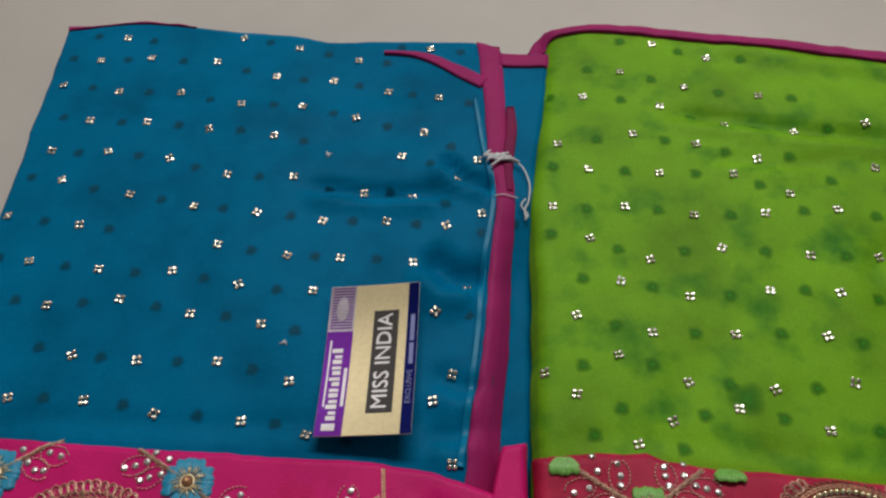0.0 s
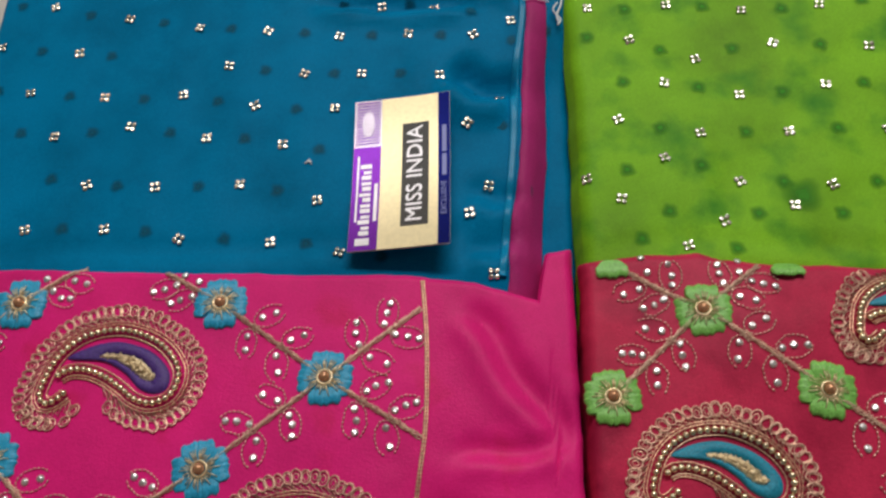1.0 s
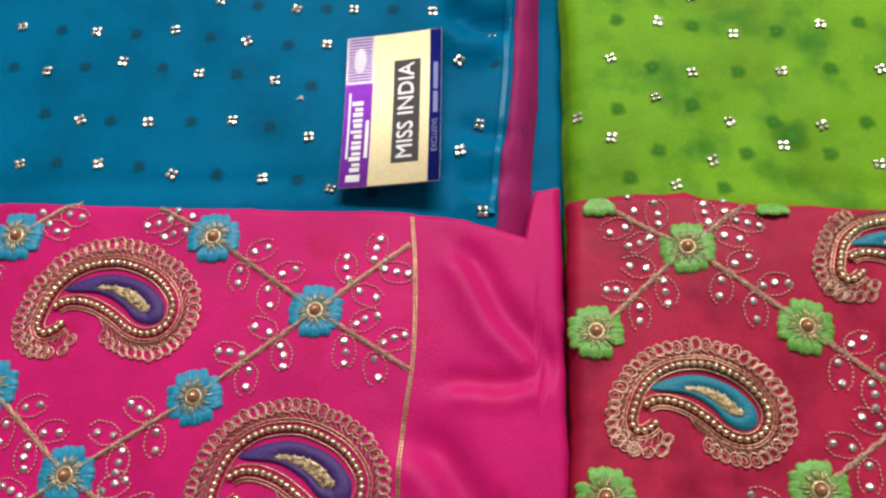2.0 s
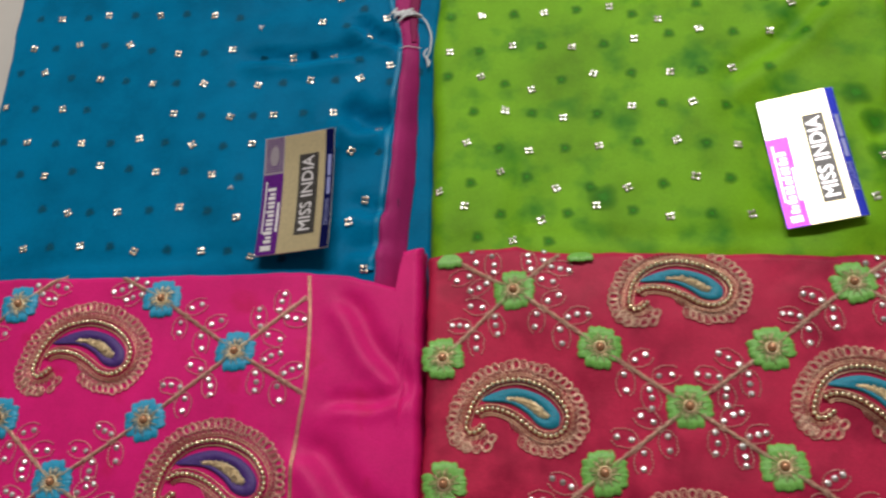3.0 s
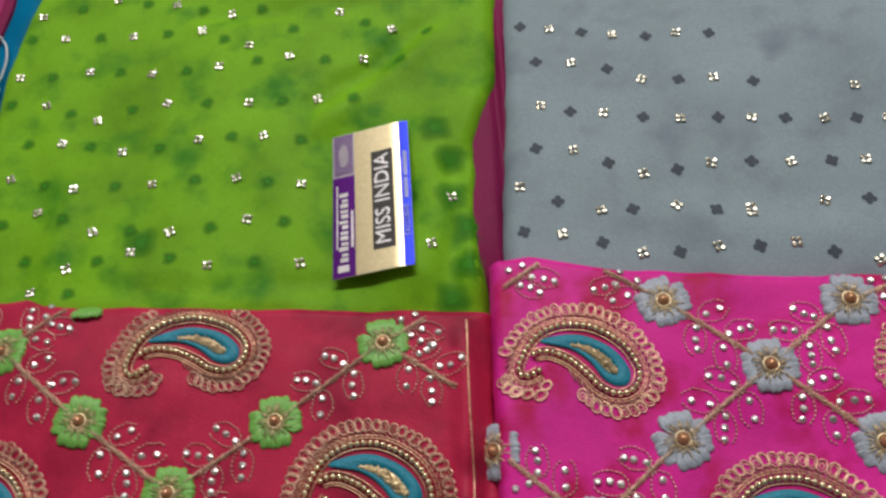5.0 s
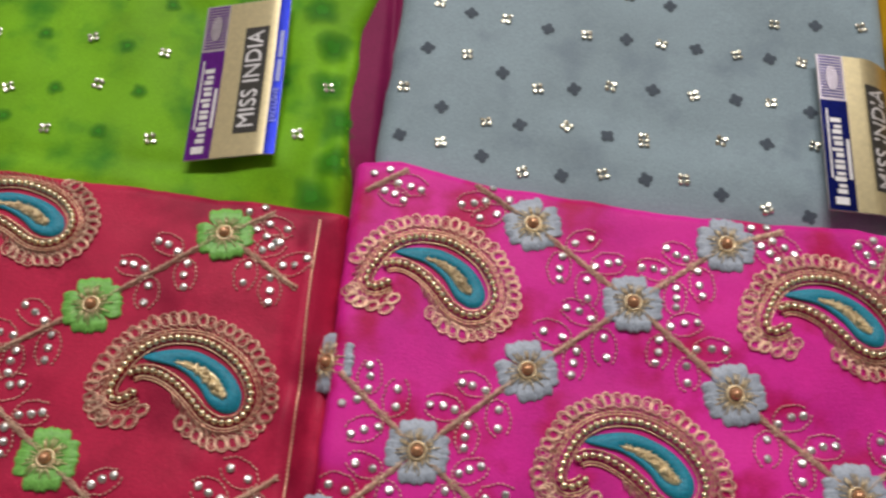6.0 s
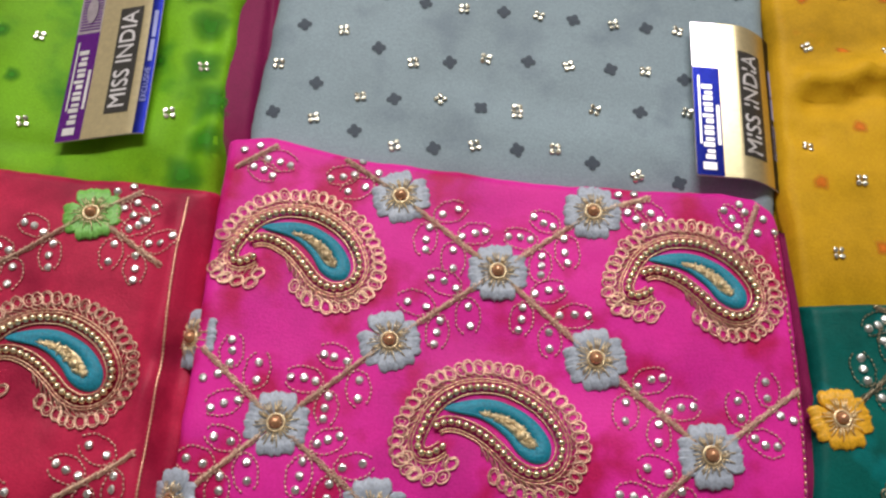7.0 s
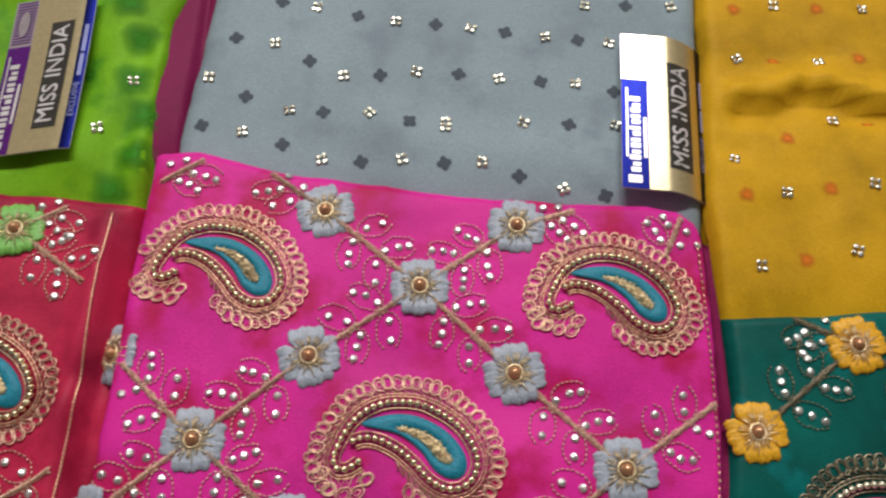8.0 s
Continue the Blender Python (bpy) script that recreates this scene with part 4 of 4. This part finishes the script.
rose = root("folded_dress_fabric", 0.2, -0.1, FLOOR, "rose red silk dress fabric with green embroidered flowers, folded", "fabric", "folded dress fabrics")


def rose_fall(x, y):
    """The folded silk swells a little towards its upper edge."""
    return -0.0065 * math.exp(-((x - 0.135) / 0.05) ** 2 - ((y - 0.035) / 0.055) ** 2)


s_rose = Sheet([(0.049, 0.09), (0.044, -0.014), (0.039, -0.075), (0.032, FOOT)], [(0.363, 0.05), (0.3605, -0.007), (0.359, -0.067), (0.354, FOOT)],
               [(0.045, 0.079), (0.056, 0.081), (0.083, 0.083), (0.107, 0.0825), (0.118, 0.0765), (0.15, 0.0720), (0.198, 0.0695), (0.243, 0.0640), (0.284, 0.0595), (0.332, 0.0550), (0.37, 0.050)], [(0.03, FOOT), (0.37, FOOT)],
               Z_TOP, 0.006, 0.0019, 4.0, [(0.3585, 0.045, 0.353, -0.15, 0.006, -0.008), (0.30, -0.06, 0.352, -0.03, 0.008, -0.002), (0.06, -0.09, 0.35, -0.11, 0.012, -0.003)], rose_fall)
s_rose.build("cloth", M_ROSE, rose, FLOOR, 3)
FG = {"a": (0.1035, 0.049), "b": (0.1525, 0.007), "c": (0.200, -0.031), "d": (0.147, -0.066), "e": (0.056, 0.009), "f": (0.252, 0.000), "g": (0.307, 0.037), "h": (0.246, -0.068), "i": (0.100, -0.097), "j": (0.054, -0.067), "k": (0.300, -0.11)}
for k, p in FG.items():
    flower(s_rose, rose, *p, {"b": -12, "f": 6, "g": 10}.get(k, 0), P_GREEN, 0.97)
for n, (p, q) in enumerate(("ab", "bc", "ae", "gf", "fc", "cd", "ch", "di", "hk")):
    sprig(s_rose, rose, FG[p], FG[q], 50 + n)
for x, y in ((0.063, 0.0830), (0.147, 0.0765)):
    part("petal", P_GREEN[0], rose, s_rose.seat_at(x, y - 0.008, radians(-90), 0.0004) @ pose(-0.0075, 0, 0))
sprig(s_rose, rose, FG["a"], (0.066, 0.0745), 70, end=0.002)
sprig(s_rose, rose, FG["a"], (0.136, 0.072), 71, end=0.002)
sprig(s_rose, rose, FG["g"], (0.346, 0.008), 72, end=0.003)
sprig(s_rose, rose, FG["g"], (0.332, 0.050), 74, end=0.003)
sprig(s_rose, rose, (0.345, -0.073), (0.310, -0.092), 73, start=0.001, end=0.001)
paisley(s_rose, rose, 0.2045, 0.0448, 0.044, 2, M_THREAD_TEAL, 0, seed=3, squash=0.9)
paisley(s_rose, rose, 0.100, -0.0248, 0.0425, -4, M_THREAD_TEAL, 0, seed=4)
paisley(s_rose, rose, 0.2995, -0.0308, 0.0425, -8, M_THREAD_TEAL, 0, seed=5)
paisley(s_rose, rose, 0.192, -0.105, 0.0425, -4, M_THREAD_TEAL, 0, seed=6)
g = Geo()
thread(g, s_rose, spline([(0.351, 0.046), (0.3495, 0.0), (0.349, -0.03), (0.347, -0.078), (0.345, -0.15)], 10), 0.00045, 0.0009, 0.0004, 0.5)
part("seam_stitching", g.mesh("seam_stitching", M_GOLD), rose, label="gold chain stitching")

# ---- grey set ----
grey = root("folded_scarf", 0.51, 0.2, FLOOR, "grey thin scarf with slate clovers and gold sequins, folded", "scarf", "folded scarves")
s_grey = Sheet([(0.398, 0.37), (0.391, 0.288), (0.3815, 0.168), (0.3735, 0.09), (0.371, 0.0)], [(0.665, 0.36), (0.6505, 0.174), (0.642, 0.101), (0.634, 0.0)],
               [(0.39, 0.375), (0.67, 0.36)], [(0.36, 0.0), (0.67, 0.0)], Z_LOW + 0.001, 0.011, 0.0014, 5.0, [(0.45, 0.12, 0.60, 0.09, 0.012, -0.0012)])
s_grey.build("cloth", M_GREY, grey, FLOOR, 4)
GREY_PRINTS = [print_mesh(M_PRINT_GREY, 0.0038, False, k) for k in range(3)]
sequin_row(s_grey, grey, GREY_PRINTS, 360, (0.02, -0.004), (0.417, 0.240), (0.455, 0.230), (0.494, 0.227))
sequin_row(s_grey, grey, GREY_PRINTS, 361, (0.02, -0.004), (0.427, 0.211), (0.467, 0.193), (0.509, 0.189), (0.587, 0.173), (0.634, 0.172))
sequin_row(s_grey, grey, GREY_PRINTS, 362, (0.02, -0.004), (0.405, 0.181), (0.441, 0.171), (0.484, 0.161), (0.524, 0.157), (0.564, 0.152), (0.598, 0.148))
sequin_row(s_grey, grey, GREY_PRINTS, 363, (0.02, -0.004), (0.420, 0.147), (0.457, 0.127), (0.495, 0.129), (0.538, 0.125), (0.578, 0.122))
sequin_row(s_grey, grey, GREY_PRINTS, 364, (0.02, -0.004), (0.387, 0.126), (0.430, 0.106), (0.471, 0.104), (0.550, 0.099), (0.597, 0.097))
sequin_row(s_grey, grey, GREY_PRINTS, 365, (0.02, -0.004), (0.407, 0.093), (0.448, 0.077), (0.488, 0.077), (0.528, 0.075), (0.568, 0.061))
scatter(s_grey, grey, (0.4165, 0.1382), (0.0398, -0.0052), (0.0158, -0.0291), 0.5, M_PRINT_GREY, 0.255, 0.0012, 5, (), False, 0.0036, -0.1)
part("sequin_motif", SEQUIN_TALL, grey, s_grey.seat_at(0.510, 0.097, -0.05, 0.0003))

magenta = root("folded_dress_fabric", 0.5, -0.1, FLOOR, "magenta silk dress fabric with grey embroidered flowers, folded", "fabric", "folded dress fabrics")
s_mag = Sheet([(0.366, 0.09), (0.3635, 0.038), (0.3615, -0.028), (0.358, -0.085), (0.35, FOOT)], [(0.633, 0.06), (0.6315, -0.007), (0.629, -0.059), (0.626, -0.087), (0.615, FOOT)],
              [(0.36, 0.074), (0.370, 0.0805), (0.388, 0.0812), (0.406, 0.0755), (0.429, 0.0685), (0.463, 0.0640), (0.502, 0.0585), (0.532, 0.0545), (0.568, 0.0520), (0.605, 0.0500), (0.622, 0.0470), (0.629, 0.041), (0.635, 0.02)], [(0.34, FOOT), (0.64, FOOT)],
              Z_TOP + 0.0005, 0.006, 0.0018, 6.0, [(0.46, -0.02, 0.60, -0.06, 0.014, -0.0015)])
s_mag.build("cloth", M_MAGENTA, magenta, FLOOR, 3)
FR = {"a": (0.452, 0.046), "b": (0.543, 0.038), "c": (0.497, 0.008), "d": (0.448, -0.025), "e": (0.539, -0.033), "f": (0.401, -0.061), "g": (0.584, -0.075), "h": (0.443, -0.097), "i": (0.3600, -0.022), "j": (0.3605, -0.093), "k": (0.54, -0.108)}
for k, p in FR.items():
    flower(s_mag, magenta, *p, {"a": 12, "b": -6, "d": 14, "e": 12, "f": -3}.get(k, 0), P_GREY)
for n, (p, q) in enumerate(("ac", "ce", "eg", "bc", "cd", "df", "fh", "fi", "fj", "gk")):
    sprig(s_mag, magenta, FR[p], FR[q], 90 + n)
sprig(s_mag, magenta, FR["g"], (0.628, -0.046), 110, end=0.001)
sprig(s_mag, magenta, FR["a"], (0.424, 0.067), 111, end=0.001)
sprig(s_mag, magenta, FR["b"], (0.572, 0.046), 112, end=0.001)
sprig(s_mag, magenta, (0.372, 0.062), (0.392, 0.074), 113, start=0.0, end=0.0)
sprig(s_mag, magenta, (0.612, 0.022), (0.622, 0.042), 114, start=0.0, end=0.0)
paisley(s_mag, magenta, 0.4068, 0.0205, 0.0415, -14, M_THREAD_TEAL, 0, seed=7)
paisley(s_mag, magenta, 0.5868, 0.0058, 0.0410, -10, M_THREAD_TEAL, 0, seed=8)
paisley(s_mag, magenta, 0.4928, -0.0622, 0.0425, -8, M_THREAD_TEAL, 0, seed=9)
g = Geo()
thread(g, s_mag, spline([(0.628, 0.03), (0.6275, -0.007), (0.6255, -0.059), (0.622, -0.09), (0.612, -0.15)], 10), 0.0005, 0.0011, 0.0004, 0.4, 1)
part("edge_stitching", g.mesh("edge_stitching", M_GOLD), magenta, label="gold running stitch")
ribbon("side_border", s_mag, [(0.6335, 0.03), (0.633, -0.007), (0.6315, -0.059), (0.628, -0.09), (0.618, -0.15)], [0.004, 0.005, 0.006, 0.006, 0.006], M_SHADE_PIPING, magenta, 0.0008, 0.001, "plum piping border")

# ---- yellow set ----
yellow = root("folded_scarf", 0.8, 0.15, FLOOR, "mustard yellow thin scarf with orange prints, softly creased", "scarf", "folded scarves")
s_yel = Sheet([(0.662, 0.36), (0.6515, 0.174), (0.6395, 0.059), (0.6385, -0.05)], [(0.97, 0.36), (0.95, -0.05)], [(0.64, 0.36), (0.98, 0.35)], [(0.62, -0.05), (0.97, -0.05)],
              Z_LOW + 0.002, 0.006, 0.0032, 7.0, [(0.653, 0.111, 0.70, 0.121, 0.006, 0.0085), (0.698, 0.121, 0.76, 0.108, 0.006, 0.0095), (0.758, 0.108, 0.83, 0.104, 0.007, 0.006), (0.67, 0.137, 0.73, 0.142, 0.005, -0.0025), (0.645, 0.085, 0.665, 0.078, 0.005, -0.002)])
s_yel.build("cloth", M_YELLOW, yellow, FLOOR, 4)
YELLOW_PRINTS = [print_mesh(M_PRINT_ORANGE, 0.0050, True, k) for k in range(3)]
sequin_row(s_yel, yellow, YELLOW_PRINTS, 390, (0.022, 0.002), (0.691, 0.173), (0.740, 0.171))
sequin_row(s_yel, yellow, YELLOW_PRINTS, 391, (0.022, 0.002), (0.665, 0.137), (0.709, 0.136), (0.752, 0.138))
sequin_row(s_yel, yellow, YELLOW_PRINTS, 392, (0.022, 0.002), (0.655, 0.077), (0.709, 0.099), (0.752, 0.098))
sequin_row(s_yel, yellow, YELLOW_PRINTS, 393, (0.022, 0.002), (0.678, 0.058), (0.722, 0.062))
sequin_row(s_yel, yellow, YELLOW_PRINTS, 394, (0.022, 0.002), (0.660, 0.020), (0.707, 0.027), (0.750, 0.025))
scatter(s_yel, yellow, (0.675, 0.0565), (0.043, 0.003), (0.0155, -0.0365), 0.5, M_PRINT_ORANGE, 0.0, 0.002, 6, ((0.63, 0.0, 0.765, 0.185),), True, 0.0032)

emerald = root("folded_dress_fabric", 0.8, -0.12, FLOOR, "emerald green silk dress fabric with yellow embroidered flowers, folded", "fabric", "folded dress fabrics")
s_em = Sheet([(0.638, 0.02), (0.6365, -0.04), (0.628, -0.087), (0.615, FOOT)], [(0.95, 0.02), (0.94, FOOT)], [(0.63, -0.007), (0.687, -0.006), (0.711, -0.004), (0.96, 0.004)], [(0.6, FOOT), (0.96, FOOT)],
             Z_TOP, 0.005, 0.0012, 8.0)
s_em.build("cloth", M_EMERALD, emerald, FLOOR, 3)
FY = {"a": (0.6425, -0.0595), "b": (0.694, -0.021), "c": (0.745, -0.06), "d": (0.79, -0.02)}
for k, p in FY.items():
    flower(s_em, emerald, *p, {"b": 14}.get(k, 6), P_YELLOW, 0.95)
for n, (p, q) in enumerate(("ab", "bc", "cd")):
    sprig(s_em, emerald, FY[p], FY[q], 130 + n, M_ANTIQUE)
sprig(s_em, emerald, FY["b"], (0.667, -0.008), 135, M_ANTIQUE, end=0.001)
paisley(s_em, emerald, 0.692, -0.098, 0.0425, -4, M_PINK, 0, M_ANTIQUE, M_SEQUIN, seed=10)

# ---- product labels lying on the scarves ----
def letter_mesh(words, size, material):
    cu = bpy.data.curves.new("words", "FONT")
    cu.body, cu.size, cu.align_x, cu.align_y, cu.resolution_u = words, size, "CENTER", "CENTER", 3
    holder = bpy.data.objects.new("words", cu)
    scene.collection.objects.link(holder)
    me = bpy.data.meshes.new_from_object(holder.evaluated_get(bpy.context.evaluated_depsgraph_get()))
    bpy.data.objects.remove(holder)
    me.materials.clear()
    me.materials.append(material)
    return me


def product_label(x, y, turn, width, height, bend, label, band):
    """A foil-printed card; bend(u, v) lifts it off the cloth, u and v from -1 to 1."""
    c, s = math.cos(radians(turn)), math.sin(radians(turn))

    def put(a, b, h):
        px, py = a * width / 2, b * height / 2
        return Vector((x + px * c - py * s, y + px * s + py * c, bend(a, b) + h))

    whole = root("product_label", x, y, bend(0, 0), label, "label", "product labels")

    def panel(name, a0, a1, b0, b1, h, material, parent, n=14, thick=0.0):
        g = Geo()
        us, vs = np.linspace(a0, a1, n), np.linspace(b0, b1, n)
        g.quad_grid([[put(a, b, h) for a in us] for b in vs])
        if thick:
            g.quad_grid([[put(a, b, h - thick) for a in us[::-1]] for b in vs])
            m = n * n
            rim = list(range(n)) + [r * n + n - 1 for r in range(1, n)] + [(n - 1) * n + k for k in range(n - 2, -1, -1)] + [r * n for r in range(n - 2, 0, -1)]
            flip = lambda i: m + (i // n) * n + (n - 1 - i % n)
            for i, j in zip(rim, rim[1:] + rim[:1]):
                g.f.append((i, flip(i), flip(j), j))
        return part(name, g.mesh(name, material), parent)

    card = panel("card", -1, 1, -1, 1, 0, M_CARD, whole, 18, 0.0005)
    gold = panel("gold_panel", -0.42, 0.76, -0.995, 0.995, 0.0002, M_FOIL, whole)
    panel("side_band", -0.995, -0.42, -0.995, 0.38, 0.0002, band, whole)
    crest = panel("crest", -0.995, -0.42, 0.38, 0.995, 0.0002, M_FOIL_SILVER, whole)
    for k in range(15):
        b = 0.42 + 0.54 * k / 14
        panel("stripe", -0.95, -0.46, b, b + 0.016, 0.0004, band, crest, 4)
    g = Geo()
    ring = [(-0.70 + 0.13 * math.cos(w), 0.68 + 0.17 * math.sin(w)) for w in np.linspace(0, 2 * math.pi, 20, endpoint=False)]
    g.v.extend(put(a, b, 0.0006) for a, b in ring)
    g.f.append(tuple(range(20)))
    part("emblem", g.mesh("emblem", M_FOIL_SILVER), crest)
    edge = panel("edge_band", 0.76, 0.995, -0.995, 0.995, 0.0002, M_FOIL_BLUE, whole)
    black = panel("title_plate", 0.02, 0.57, -0.72, 0.64, 0.0004, M_INK, whole)

    def words(name, text, size, a, b, stretch, material, parent, bold=0.0):
        me = letter_mesh(text, size, material)
        for v in me.vertices:
            px, py = v.co.x * stretch, v.co.y
            q = put(a - py / (width / 2), b + px / (height / 2), 0.0007)
            v.co = q
        me.update()
        part(name, me, parent)
        if bold:
            for off in (-bold, bold):
                me2 = me.copy()
                for v in me2.vertices:
                    v.co = v.co + Vector((off, off * 0.6, -0.00003))
                part(name, me2, parent)

    words("title_lettering", "MISS INDIA", 0.0122, 0.295, -0.04, 1.0, M_PALE_INK, black, 0.00022)
    words("small_lettering", "EXCLUSIVE", 0.0042, 0.88, -0.40, 1.0, M_BLUE_INK, edge)
    for k, (b0, b1) in enumerate(((-0.10, 0.18), (0.21, 0.56))):
        panel("small_bar", 0.84, 0.93, b0, b1, 0.0005, M_BLUE_INK, edge, 6)
    # the maker's mark as plain shapes: a tall initial, a row of strokes, two thin lines
    mark = panel("mark_line", -0.90, -0.86, -0.62, 0.26, 0.0005, M_PALE_INK, whole, 8)
    panel("mark_initial", -0.86, -0.58, -0.93, -0.84, 0.0005, M_PALE_INK, whole, 6)
    for k in range(13):
        b, tall = -0.80 + 0.074 * k, (0.80, 0.76, 0.83, 0.78, 0.80)[k % 5]
        panel("mark_stroke", -tall, -0.60, b, b + (0.042 if k % 2 else 0.056), 0.0005, M_PALE_INK, whole, 5)
    panel("mark_subline", -0.53, -0.46, -0.62, -0.12, 0.0005, M_PALE_INK, whole, 5)
    return whole


def curl_blue(u, v):
    return 0.0036 + 0.0039 * u + 0.0006 * u * u + 0.0034 * v * v - 0.0006 * v


def curl_green(u, v):
    return -0.0002 + 0.0052 * u - 0.0060 * max(0, u - 0.55) ** 2 + 0.0010 * v * v


def curl_grey(u, v):
    return 0.0034 - 0.0145 * max(0, u - 0.02) ** 1.6


product_label(-0.0432, 0.1365, -1.5, 0.0540, 0.0945, curl_blue, "gold and purple foil label lying on blue scarf", M_FOIL_PURPLE)
product_label(0.3020, 0.1268, 0.5, 0.0470, 0.0960, curl_green, "gold and purple foil label lying on green scarf", M_FOIL_PURPLE)
# Here the purple foil's deep blue reflection is put into the band's colour.
product_label(0.6225, 0.1018, -5.0, 0.0470, 0.0920, curl_grey, "gold and purple foil label bent over grey scarf, band toned blue as reflected", M_FOIL_BLUE)
